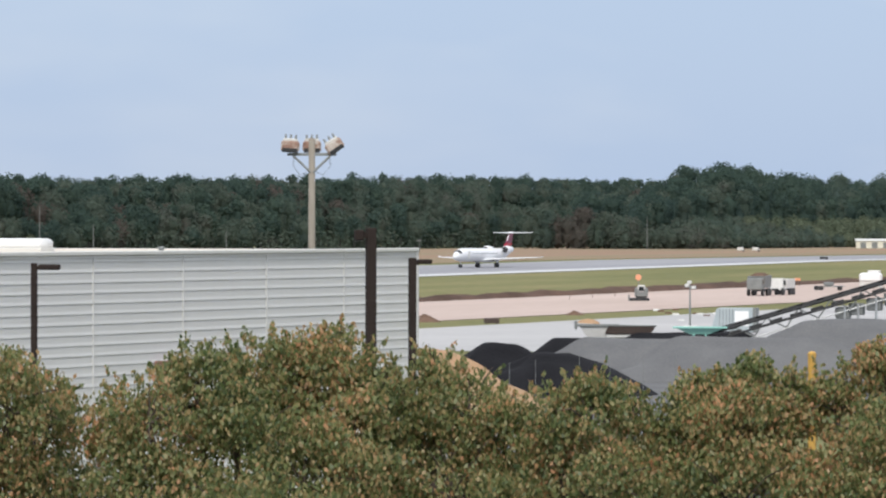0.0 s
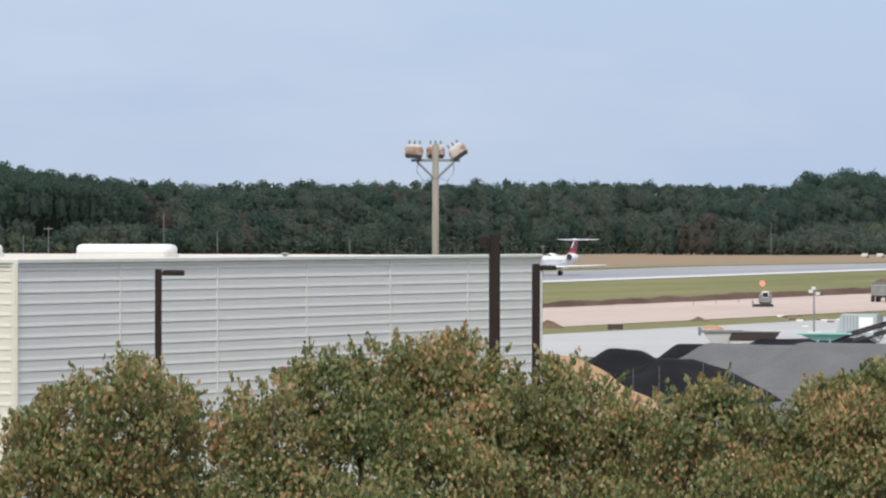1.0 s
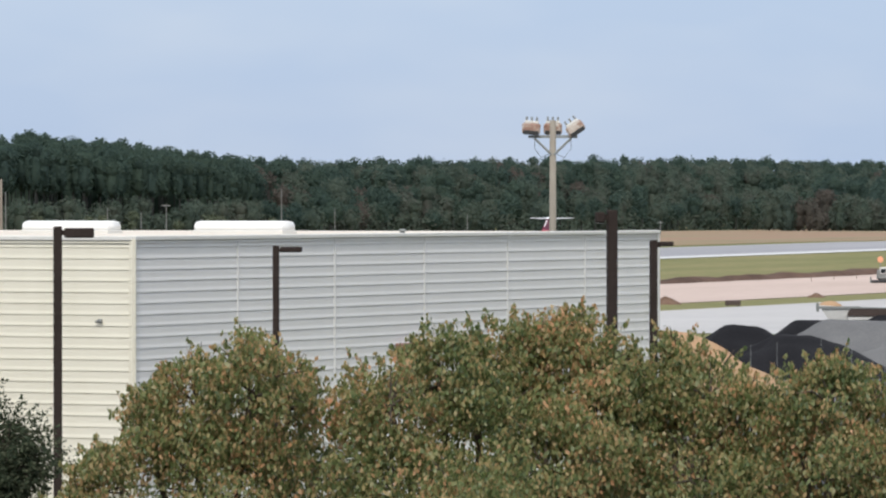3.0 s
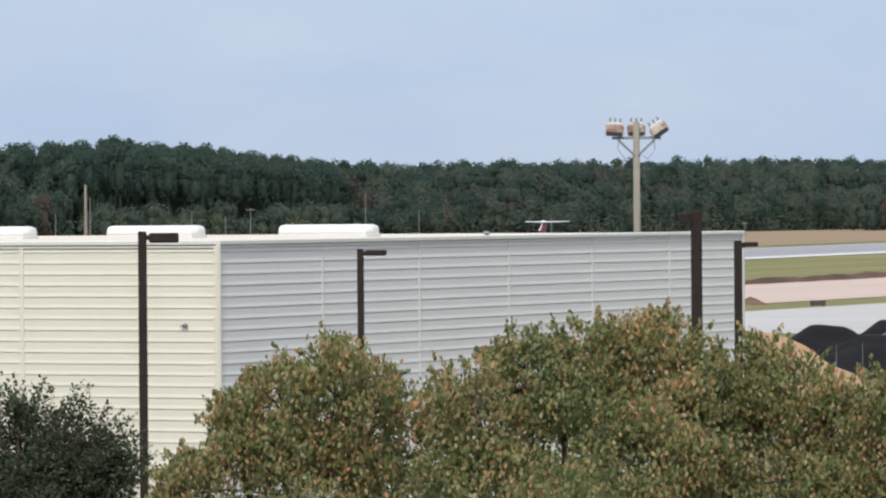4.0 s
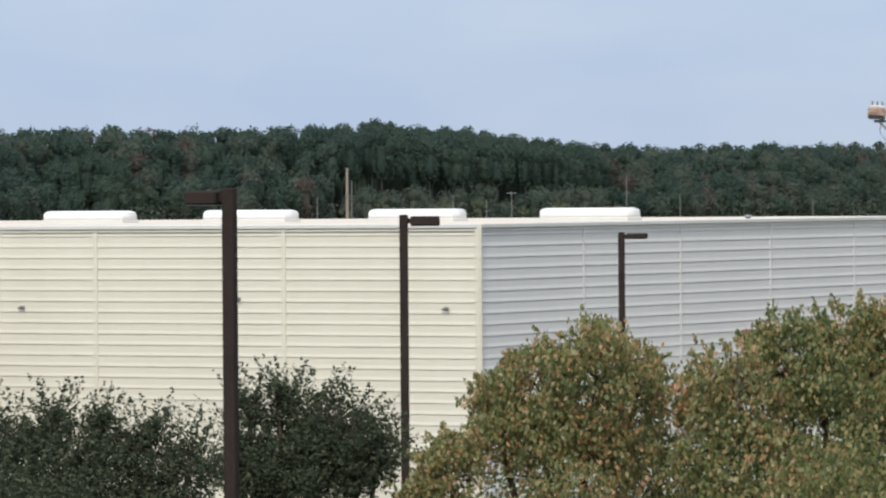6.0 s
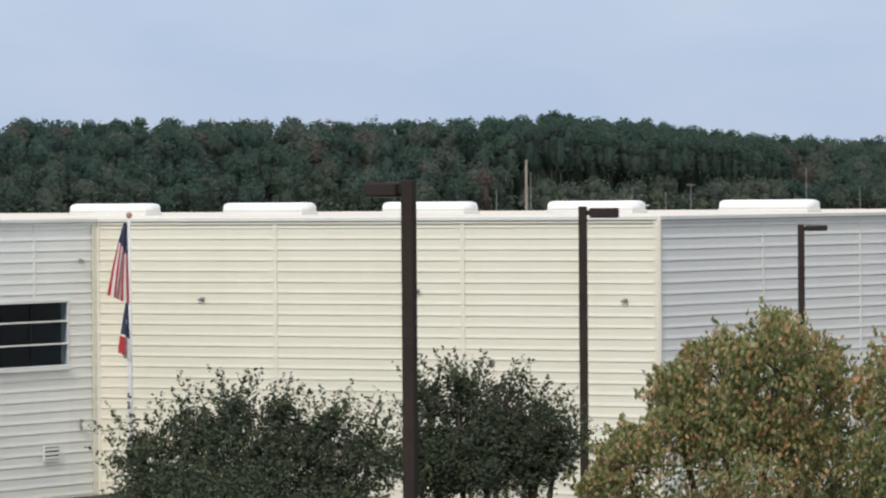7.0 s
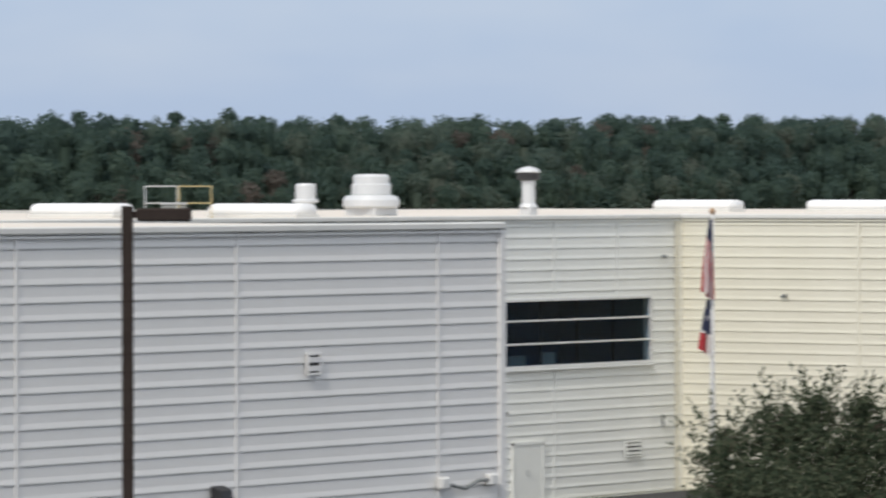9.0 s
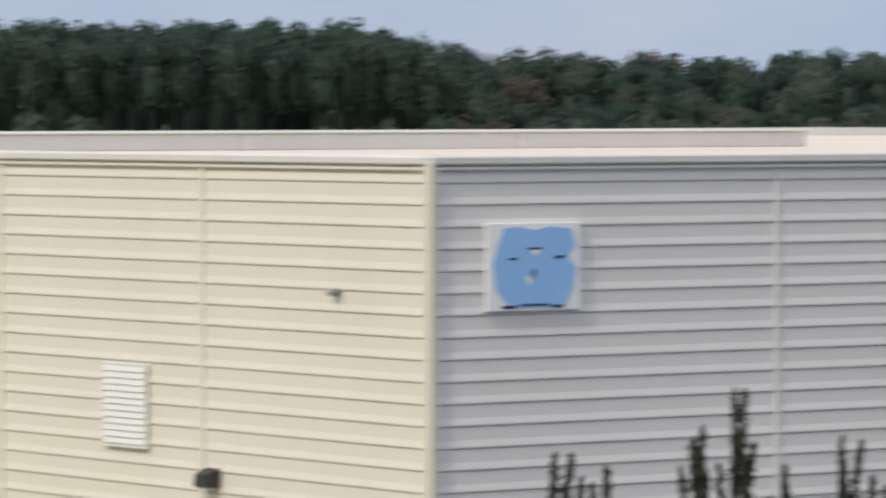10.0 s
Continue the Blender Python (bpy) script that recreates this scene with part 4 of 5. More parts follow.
for x0, w, h in ((1.0, 0.9, 0.5), (2.6, 1.6, 0.35), (4.6, 1.2, 0.42)):
    desk = thing("office_desk", "dim office desk with a screen behind the window", "desk", "desks in the office", at=facing(-100.27, 137.45, 3.73, 90) @ pose(x0, 1.4, 0))
    part("desktop", Bits().box(0, w + 0.4, 0, 0.8, 0.72, 0.76, bev=0.01), TRUCKGREY, desk)
    part("side", Bits().box(0.02, 0.06, 0, 0.8, 0, 0.72), TRUCKGREY, desk)
    part("side", Bits().box(w + 0.34, w + 0.38, 0, 0.8, 0, 0.72), TRUCKGREY, desk)
    part("screen", Bits().box(0.2, 0.2 + w * 0.6, 0.4, 0.45, 0.82, 0.82 + h, bev=0.01).box(0.15 + w * 0.3, 0.25 + w * 0.3, 0.38, 0.5, 0.76, 0.84), DULLWHITE, desk)

door = part("door", Bits().box(0.0, 1.62, -0.06, -0.01, 0.02, 2.0, bev=0.01), OFFWHITE, building, "plain off-white metal door")
door.matrix_basis = facing(-100.27, 137.98, 0, 90)
part("door_frame", Bits().box(-0.1, 0.0, -0.09, 0.0, 0, 2.08).box(1.62, 1.72, -0.09, 0.0, 0, 2.08).box(-0.1, 1.72, -0.09, 0.0, 2.0, 2.1), OFFWHITE, door)
part("handle", Bits().box(0.74, 0.78, -0.13, -0.06, 0.95, 1.15, bev=0.01), STEEL, door)
part("hinge_edge", Bits().box(0.0, 0.03, -0.068, -0.061, 0.02, 2.0), TRUCKGREY, door)


def louvre(m, w, h, slats, material, label):
    g = thing("wall_louvre", label, "vent", at=m)
    part("frame", Bits().box(0, w, -0.1, -0.045, 0, 0.06, bev=0.01).box(0, w, -0.1, -0.045, h - 0.06, h, bev=0.01).box(0, 0.06, -0.1, -0.045, 0.06, h - 0.06).box(w - 0.06, w, -0.1, -0.045, 0.06, h - 0.06), material, g)
    part("backing", Bits().box(0.06, w - 0.06, -0.055, -0.03, 0.06, h - 0.06), DARK if slats < 6 else material, g)
    for k in range(slats):
        z = 0.06 + (h - 0.12) * (k + 0.5) / slats
        part("slat", Bits().box(0.06, w - 0.06, -0.03, 0.03, -(0.3 if slats < 6 else 0.44) * (h - 0.12) / slats, (0.3 if slats < 6 else 0.44) * (h - 0.12) / slats, pose(0, -0.075, z, 0 if slats < 6 else -14)), material, g)


louvre(facing(-100.27, 144.5, 1.32, 90), 1.0, 0.56, 3, OFFWHITE, "white slatted vent low on the off-white wall")
louvre(facing(-69, 87.2, 6.55, 90), 0.5, 0.5, 2, GREY, "small slatted vent on the grey wall")
louvre(facing(-79.25, 48.8, 4.5, 0), 1.5, 1.55, 12, OFFWHITE, "cream slatted vent panel on the cream wall")


def wall_lamp(x, y, z, turn, box):
    g = thing("wall_lamp", "small dark wall-mounted security light" if not box else "dark box-shaped wall light", "wall lamp", "lights on the walls", at=facing(x, y, z, turn))
    if box:
        part("housing", Bits().loft([[(-0.22, -0.05, 0), (0.22, -0.05, 0), (0.22, -0.05, 0.34), (-0.22, -0.05, 0.34)], [(-0.2, -0.34, 0.02), (0.2, -0.34, 0.02), (0.2, -0.3, 0.24), (-0.2, -0.3, 0.24)]]), DARK, g)
        part("lens", Bits().box(-0.17, 0.17, -0.3, -0.1, -0.01, 0.012), DULLWHITE, g)
    else:
        part("bracket", Bits().box(-0.08, 0.08, -0.07, -0.03, -0.06, 0.06, bev=0.01), TRUCKGREY, g)
        for sx in (-1, 1):
            part("lamp_cup", Bits().tube([(sx * 0.03, -0.07, 0.02), (sx * 0.09, -0.17, -0.04)], [0.03, 0.045], 10), TRUCKGREY, g)


for x, z in ((-95.87, 6.9), (-87.21, 7.22), (-79.25, 6.92)):
    wall_lamp(x, 148, z, 0, False)
wall_lamp(-100.27, 146.9, 8.25, 90, False)
wall_lamp(-71.7, 48.8, 7.52, 0, False)
wall_lamp(-69, 84.14, 3.95, 90, True)
wall_lamp(-75.6, 48.8, 3.95, 0, True)

# pipes low on the grey wall and a small cabinet on the off-white wall
pipe = thing("wall_pipe", "short run of white pipe with two fittings on the grey wall", "pipe", at=facing(-69, 92.1, 3.95, 90))
part("run", Bits().tube([(0.1, -0.16, 0.0), (0.8, -0.16, -0.14), (1.3, -0.16, 0.02), (1.8, -0.16, 0.02)], 0.04, 8), TRUCKGREY, pipe)
for x in (0.0, 1.85):
    part("fitting", Bits().box(x - 0.17, x + 0.17, -0.24, -0.05, -0.12, 0.16, bev=0.04), DULLWHITE, pipe)
cab = thing("meter_box", "small grey pipe with a pale junction box on the off-white wall", "meter box", at=facing(-100.27, 146.9, 2.3, 90))
part("box", Bits().box(-0.02, 0.16, -0.12, -0.03, 0.0, 0.2, bev=0.02), OFFWHITE, cab)
part("pipe", Bits().tube([(-0.1, -0.08, 0.05), (-0.1, -0.08, 0.42)], 0.035, 8), TRUCKGREY, cab)
sens = thing("door_sensor", "tiny dark sensor beside the door", "sensor", at=facing(-100.27, 137.5, 3.1, 90))
part("body", Bits().box(-0.06, 0.06, -0.14, -0.04, -0.05, 0.05, bev=0.02), DARK, sens)

strip = part("corner_strip", Bits().box(0.0, 0.34, -0.06, -0.03, 0.02, BACK - 0.18, bev=0.01), CREAM, wall_court, "smooth cream strip in the inner corner")
strip.matrix_basis = facing(-100.27, 147.6, 0, 90)

# the pale blue emblem panel
emblem = thing("emblem_panel", "square white panel with a pale blue rounded emblem", "sign", at=facing(-69, 49.9, 7.24, 90))
part("panel", Bits().box(0, 1.95, -0.1, -0.02, 0, 1.48, bev=0.01), WHITE, emblem)
outline = [(0.62, 0.06), (1.3, 0.06), (1.62, 0.1), (1.78, 0.36), (1.86, 0.72), (1.66, 0.9), (1.84, 1.1), (1.74, 1.38), (1.3, 1.42), (0.98, 1.36), (0.66, 1.42), (0.34, 1.4), (0.22, 1.12), (0.1, 0.78), (0.18, 0.36), (0.4, 0.12)]
part("emblem", Bits().loft([[(x, -0.112, z) for x, z in outline], [(x, -0.101, z) for x, z in outline]]), BLUE, emblem, "pale blue shape")
for x, z, w, h in ((0.98, 1.05, 0.3, 0.035), (0.52, 0.88, 0.18, 0.04), (1.5, 0.9, 0.2, 0.05), (0.95, 0.62, 0.06, 0.16), (0.98, 0.1, 0.62, 0.04), (0.45, 0.07, 0.3, 0.05), (1.45, 0.07, 0.26, 0.05)):
    part("mark", Bits().box(x - w / 2, x + w / 2, -0.116, -0.111, z - h / 2, z + h / 2), NAVY, emblem)
for x, z, w, h in ((0.98, 0.97, 0.22, 0.1), (0.85, 0.5, 0.16, 0.16)):
    part("mark", Bits().loft([[(x - w / 2, d, z + h / 2), (x + w / 2, d, z + h / 2), (x + w / 8, d, z - h / 2)] for d in (-0.117, -0.111)]), WHITE, emblem)

# a small red-framed opening on the side wall, seen over the trees
hatch = thing("wall_hatch", "narrow dark-framed awning over an opening in the grey wall", "awning", at=facing(-78.05, 168.4, 5.55, 90))
part("hood", Bits().box(0, 7.2, -0.35, -0.05, 0.0, 0.14, bev=0.02), mat("faded_red_trim", (0.22, 0.10, 0.08), (0.30, 0.16, 0.12), 0.7, scale=1, fine=6), hatch)
part("opening", Bits().box(0.2, 7.0, -0.07, -0.05, -1.6, 0.0), GREY, hatch)

# raised grey metal curb across the front roof
kerb = part("parapet", Bits().box(-91.5, -86.0, 49.16, 70.9, FRONT - 0.05, FRONT + 0.28, bev=0.02), GREY, building, "low grey metal curb on the roof")
part("kerb_cap", Bits().box(-91.6, -85.9, 49.14, 71.0, FRONT + 0.284, FRONT + 0.32, bev=0.01), COPING, kerb)
for k in range(4):
    part("rib", Bits().box(-86.0, -85.95, 49.3 + 6.9 * k, 49.42 + 6.9 * k, FRONT - 0.04, FRONT + 0.27), GREY, kerb)


# ---- on the roof ----
def vent(name, x, y, z, profile, label, cap=None):
    v = thing(name, label, "roof vent", at=pose(x, y, z))
    part("base", Bits().box(-profile[0][0] * 0.7, profile[0][0] * 0.7, -profile[0][0] * 0.7, profile[0][0] * 0.7, -0.22, 0.1, bev=0.01), SILVER, v)
    part("body", Bits().turned(0, 0, [(r, h + 0.1) for r, h in profile], 28), SILVER, v, smooth=False)
    if cap:
        part("collar", Bits().turned(0, 0, [(r, h) for r, h in cap[0]], 24), DARK, v)
        part("cap", Bits().turned(0, 0, [(r, h) for r, h in cap[1]], 28), SILVER, v, "domed metal cap", smooth=True)
    return v


vent("roof_stack", -108.28, 150.0, BACK + 0.13, [(0.34, 0.0), (0.3, 0.08), (0.24, 0.14), (0.24, 1.0)], "metal flue pipe with a domed rain cap", ([(0.25, 1.06), (0.41, 1.11), (0.42, 1.33), (0.3, 1.35)], [(0.43, 1.35), (0.46, 1.38), (0.38, 1.47), (0.2, 1.55), (0.02, 1.58)]))
vent("roof_ventilator", -109.8, 142.6, BACK + 0.13, [(0.95, 0.0), (1.0, 0.06), (1.0, 0.28), (0.9, 0.42), (0.68, 0.46), (0.7, 0.5), (0.7, 0.82), (0.64, 0.86), (0.64, 1.1), (0.58, 1.18), (0.05, 1.2)], "large round white-metal roof ventilator")
vent("roof_ventilator", -111.65, 141.2, BACK + 0.13, [(0.3, 0.0), (0.3, 0.16), (0.46, 0.2), (0.46, 0.27), (0.36, 0.33), (0.36, 0.8), (0.33, 0.86), (0.05, 0.87)], "small round metal roof ventilator")


PALEYELLOW = mat("faded_yellow_paint", (0.42, 0.33, 0.15), (0.52, 0.43, 0.22), 0.6, scale=2, fine=12)


knob = thing("roof_edge_vent", "small grey vent knob on the roof edge", "roof vent", at=pose(-78.22, 169.5, BACK))
part("body", Bits().turned(0, 0, [(0.09, -0.02), (0.09, 0.05), (0.16, 0.07), (0.14, 0.12), (0.04, 0.15)], 14), TRUCKGREY, knob)


def guard(x, y, w, turn, paint):
    g = thing("roof_guard_rail", "faded yellow guard rail round a roof hatch" if paint is PALEYELLOW else "galvanised guard rail round a roof hatch", "rail", "guard rails on the roof", at=pose(x, y, BACK - 0.05, 0, 0, turn))
    for i in (0, w):
        for j in (0, 0.9):
            part("post", Bits().tube([(i, j, 0), (i, j, 1.05)], 0.02, 8), paint, g)
    for j in (0, 0.9):
        for z in (1.05, 0.5):
            part("rail", Bits().tube([(0, j, z), (w, j, z)], 0.018, 8), paint, g)
    for i in (0, w):
        part("rail", Bits().tube([(i, 0, 1.05), (i, 0.9, 1.05)], 0.018, 8), paint, g)
    return g


guard(-106.6, 126.4, 1.05, 39, STEEL)
guard(-105.75, 127.1, 1.05, 39, PALEYELLOW)
hatchbox = thing("roof_hatch", "grey metal roof hatch inside the guard rail", "hatch", at=pose(-106.0, 127.3, BACK - 0.05, 0, 0, 39))
part("curb", Bits().box(-0.5, 0.3, -0.3, 0.5, 0, 0.45, bev=0.03), TRUCKGREY, hatchbox)
part("lid", Bits().box(-0.54, 0.34, -0.34, 0.54, 0.45, 0.52, bev=0.02), STEEL, hatchbox)

dish = thing("satellite_dish", "white satellite dish on a short mast", "satellite dish", at=pose(-107.9, 104.2, BACK - 0.05, 0, 0, 88))
part("mast", Bits().tube([(0, 0, 0), (0, 0, 0.75)], 0.05, 10), STEEL, dish)
bowl = Bits()
md = pose(0, -0.1, 0.84, 68, 0, 0)
bowl.loft([[md @ Vector((r * math.cos(2 * math.pi * k / 24), r * math.sin(2 * math.pi * k / 24), z)) for k in range(24)] for r, z in ((0.02, 0.0), (0.25, 0.03), (0.43, 0.09), (0.54, 0.15), (0.54, 0.12), (0.45, 0.06), (0.02, -0.03))])
part("bowl", bowl, WHITE, dish, smooth=True)
part("feed_arm", Bits().tube([md @ Vector((0, -0.5, 0.1)), md @ Vector((0, -0.1, 0.6))], 0.02, 6), STEEL, dish)

cage = thing("roof_ladder_cage", "galvanised ladder cage rising above the roof edge", "ladder", at=pose(-109.1, 102.9, BACK - 0.05, 0, 0, 46))
for x in (-0.56, -0.2, 0.2, 0.56):
    part("upright", Bits().tube([(x * 0.82, 0, 0), (x, 0, 0.7), (x, 0, 1.75)], 0.028, 6), STEEL, cage)
for z in (1.75, 1.15, 0.25):
    part("hoop", Bits().box(-0.58, 0.58, -0.03, 0.03, z - 0.03, z + 0.03, bev=0.01), STEEL, cage)

ant = thing("roof_antenna", "grey antenna mast on a tripod", "antenna", at=pose(-111.3, 100.6, BACK - 0.05, 0, 0, 47))
part("mast", Bits().tube([(0, 0, 0.1), (0, 0, 1.8)], [0.07, 0.05], 8), TRUCKGREY, ant)
for k in range(4):
    a = k * 1.571 + 0.5
    part("leg", Bits().tube([(0, 0, 1.1), (0.62 * math.cos(a), 0.62 * math.sin(a), 0.35), (0.7 * math.cos(a), 0.7 * math.sin(a), 0.0)], 0.03, 6), TRUCKGREY, ant)
part("ballast", Bits().box(-0.3, 0.3, -0.3, 0.3, 0, 0.3, bev=0.03), TRUCKGREY, ant)

solar = thing("roof_rack", "low framed glass skylight range on the roof", "skylight", at=pose(-111.0, 111.8, BACK - 0.05, 0, 0, 44))
part("curb", Bits().box(-2.75, 3.0, -0.6, 0.6, 0, 0.2, bev=0.02), COPING, solar)
part("ridge", Bits().box(-2.5, 2.8, -0.24, 0.24, 0.54, 0.64, bev=0.02), WHITE, solar)
for k in range(7):
    x = -2.6 + 0.9 * k
    part("rafter", Bits().tube([(x * 1.02, -0.55, 0.18), (x * 0.95, -0.2, 0.58), (x * 0.95, 0.2, 0.58), (x * 1.02, 0.55, 0.18)], 0.035, 6), WHITE, solar)
part("glazing", Bits().loft([[(x, -0.52, 0.18), (x * 0.95, -0.18, 0.54), (x * 0.95, 0.18, 0.54), (x, 0.52, 0.18)] for x in (-2.6, 2.8)]), mat("frosted_glazing", (0.33, 0.30, 0.31), (0.42, 0.38, 0.39), 0.35, scale=0.8, fine=4), solar)

# ---- flagpole ----
pole = thing("flagpole", "tall white metal flagpole before the cream wall", "flagpole", at=pose(-83.35, 124.71, 0))
part("shaft", Bits().tube([(0, 0, 0), (0, 0, 5), (0, 0, 9.85)], [0.085, 0.07, 0.045], 12), DULLWHITE, pole, smooth=True)
part("finial", Bits().turned(0, 0, [(0.02, 9.83), (0.07, 9.88), (0.09, 9.95), (0.07, 10.02), (0.01, 10.05)], 12), SAND, pole, smooth=True)
part("base", Bits().turned(0, 0, [(0.3, 0), (0.3, 0.1), (0.14, 0.2)], 16), CONCRETE, pole)


def hung(name, label, strips, top, tip):
    """A flag hanging in folds from its hoist: tapering strips, each a thin folded piece; tip: strips' fan at the hem."""
    g = thing(name, label, "flag")
    n = len(strips)
    for i, cells in enumerate(strips):
        for (u0, u1, m, nm) in cells:
            rings = []
            for u in (u0, (u0 + u1) / 2, u1):
                a, b = i / n, (i + 1) / n
                wide = 0.10 + (tip - 0.10) * u ** 0.8
                ring = []
                for s_, off in ((a, 0.012), (b, 0.012), (b, -0.012), (a, -0.012)):
                    fold = 0.06 * math.sin(s_ * 9.0 + u * 2.2) * (0.4 + u)
                    ring.append((-0.06 - wide * (1 - s_), fold + off, top[0] + (top[1] - top[0]) * u + 0.42 * (1 - s_) * u * (0.6 if u > 0.6 else 0.3)))
                rings.append(ring)
            part(nm, Bits().loft(rings), m, g)
    return g


CLOTHRED = mat("red_cloth", (0.42, 0.03, 0.04), (0.50, 0.06, 0.06), 0.8, scale=2, fine=14, through_light=0.25)
CLOTHWHITE = mat("white_cloth", (0.66, 0.63, 0.60), (0.76, 0.73, 0.70), 0.8, scale=2, fine=14, through_light=0.25)
CLOTHNAVY = mat("navy_cloth", (0.015, 0.02, 0.05), (0.03, 0.035, 0.075), 0.8, scale=2, fine=14)
rows9 = []
for i in range(9):
    c = CLOTHRED if i % 2 == 0 else CLOTHWHITE
    cut = 0.24 + 0.02 * i
    rows9.append([(0.0, cut, CLOTHNAVY, "canton"), (cut, 1.0, c, "stripe")])
national_flag = hung("national_flag", "red-and-white striped flag with a navy canton, hanging limp", rows9, (9.72, 7.35), 0.62)
state_flag = hung("state_flag", "navy, white and red flag hanging in narrow folds", [[(0.0, 0.58, CLOTHNAVY, "blue_field"), (0.58, 0.66, CLOTHWHITE, "white_band"), (0.66, 1.0, CLOTHRED, "red_band")], [(0.0, 0.3, CLOTHNAVY, "blue_field"), (0.3, 0.38, CLOTHWHITE, "star"), (0.38, 0.66, CLOTHNAVY, "blue_field"), (0.66, 1.0, CLOTHRED, "red_band")], [(0.0, 0.62, CLOTHNAVY, "blue_field"), (0.62, 1.0, CLOTHWHITE, "white_band")]], (7.36, 5.66), 0.36)


# ---- materials yard and field ----
def wheel(t, x, y, z, r, w, parent=None):
    return part("wheel", Bits().tube([(x - w / 2, y, z), (x - w * 0.4, y, z), (x + w * 0.4, y, z), (x + w / 2, y, z)], [r * 0.85, r, r, r * 0.85], 16), DARK, parent or t)


def on_field(px, d, turn=0.0, sink=0.0):
    x, y = at0(px, d)
    return pose(x, y, ground_z(x, y) - sink, 0, 0, turn)


def conveyor(x0, z0, d0, x1, z1, d1):
    """A long belt conveyor: truss, belt, rollers, legs and a hopper at its foot."""
    a, b = Vector((*at0(x0, d0), z0)), Vector((*at0(x1, d1), z1))
    c = thing("belt_conveyor", "long inclined belt conveyor on a steel lattice frame", "conveyor")
    along = (b - a).normalized()
    side = along.cross(Vector((0, 0, 1))).normalized()
    up = side.cross(along)
    L = (b - a).length
    for s_ in (-0.55, 0.55):
        for h, r in ((0.05, 0.13), (0.62, 0.1), (1.25, 0.05)):
            part("chord", Bits().tube([a + side * s_ - up * h, b + side * s_ - up * h], r, 6), BELT if h < 1 else STEEL, c)
        n = int(L / 1.2)
        for k in range(n):
            p, q = a + along * (k * L / n), a + along * ((k + 1) * L / n)
            part("lattice_bar", Bits().tube([p + side * s_ - up * (1.2 if k % 2 else 0.1), q + side * s_ - up * (0.1 if k % 2 else 1.2)], 0.055, 5), TRUCKGREY, c)
    part("belt", Bits().loft([[p + side * s_ + up * h for s_, h in ((-0.5, 0.22), (-0.2, 0.08), (0.2, 0.08), (0.5, 0.22), (0.5, 0.16), (0.2, 0.02), (-0.2, 0.02), (-0.5, 0.16))] for p in (a, b)]), BELT, c, "black rubber belt")
    n = int(L / 1.5)
    for k in range(n):
        p = a + along * (k * L / n + 0.5)
        part("idler", Bits().box(-0.58, 0.58, -0.62, 0.62, -0.06, 0.2, Matrix.Translation(p) @ Matrix((along, side, up)).transposed().to_4x4(), bev=0.03), DARK, c)
    for k in range(n):
        p = a + along * (k * L / n + 0.9) - up * 0.45
        part("return_roller", Bits().box(-0.5, 0.5, -0.6, 0.6, -0.14, 0.1, Matrix.Translation(p) @ Matrix((along, side, up)).transposed().to_4x4(), bev=0.05), DARK, c)
    for f in (0.62, 0.68, 0.76, 0.84, 0.92):
        p = a + along * L * f - up * 0.95
        for s_ in (-0.7, 0.7):
            part("leg", Bits().tube([p + side * s_ * 0.8, Vector((p.x + side.x * s_, p.y + side.y * s_, 0.0))], 0.09, 6), STEEL, c)
        part("machine_box", Bits().box(-0.45 - 0.3 * f, 0.45, -0.4, 0.4, -0.5 - 0.6 * f, 0.0, Matrix.Translation(p), bev=0.08), TRUCKGREY, c)
    return c


DKBROWN = mat("dark_brown_board", (0.05, 0.035, 0.03), (0.08, 0.055, 0.045), 0.7, scale=1, fine=5)
BELT = mat("black_rubber", (0.02, 0.02, 0.022), (0.035, 0.035, 0.036), 0.7, scale=1, fine=9)
conveyor(1242, 2.35, 385, 1640, 7.3, 385)

hop = thing("feed_hopper", "teal feed hopper on splayed legs at the conveyor foot", "hopper", at=on_field(1238, 384, 21))
part("bin", Bits().loft([[(-0.7, -0.5, 2.45), (0.7, -0.5, 2.45), (0.7, 0.5, 2.45), (-0.7, 0.5, 2.45)], [(-2.0, -0.9, 3.0), (2.0, -0.9, 3.0), (2.0, 0.9, 3.0), (-2.0, 0.9, 3.0)]]), TEAL, hop)
part("rim", Bits().box(-2.05, 2.05, -0.95, -0.85, 2.9, 3.05, bev=0.02), TEAL, hop)
for sx in (-1, 1):
    for sy in (-0.5, 0.5):
        part("leg", Bits().tube([(sx * 0.4, sy, 2.6), (sx * 1.0, sy, 0)], 0.07, 6), TEAL, hop)
screen = thing("screening_plant", "pale boat-shaped screening hopper with a dark open bin", "screening plant", at=on_field(1090, 400, 21))
part("hull", Bits().loft([[(-2.0, -0.8, 1.5), (1.0, -0.8, 1.5), (1.0, 0.8, 1.5), (-2.0, 0.8, 1.5)], [(-3.1, -1.2, 3.0), (0.2, -1.2, 2.8), (0.2, 1.2, 2.8), (-3.1, 1.2, 3.0)]]), DULLWHITE, screen)
part("hull_rim", Bits().box(-3.2, 0.2, -1.27, -1.2, 2.72, 2.92, bev=0.02), TRUCKGREY, screen)
part("end_plate", Bits().box(-3.25, -3.05, -1.25, 1.2, 2.5, 3.15, bev=0.02), TRUCKGREY, screen)
part("bin", Bits().loft([[(-0.9, -1.3, 2.15), (2.7, -1.3, 2.15), (2.7, 1.3, 2.15), (-0.9, 1.3, 2.15)], [(-0.6, -1.4, 2.85), (3.1, -1.4, 2.75), (3.1, 1.4, 2.75), (-0.6, 1.4, 2.85)]]), DKBROWN, screen, "dark brown bin")
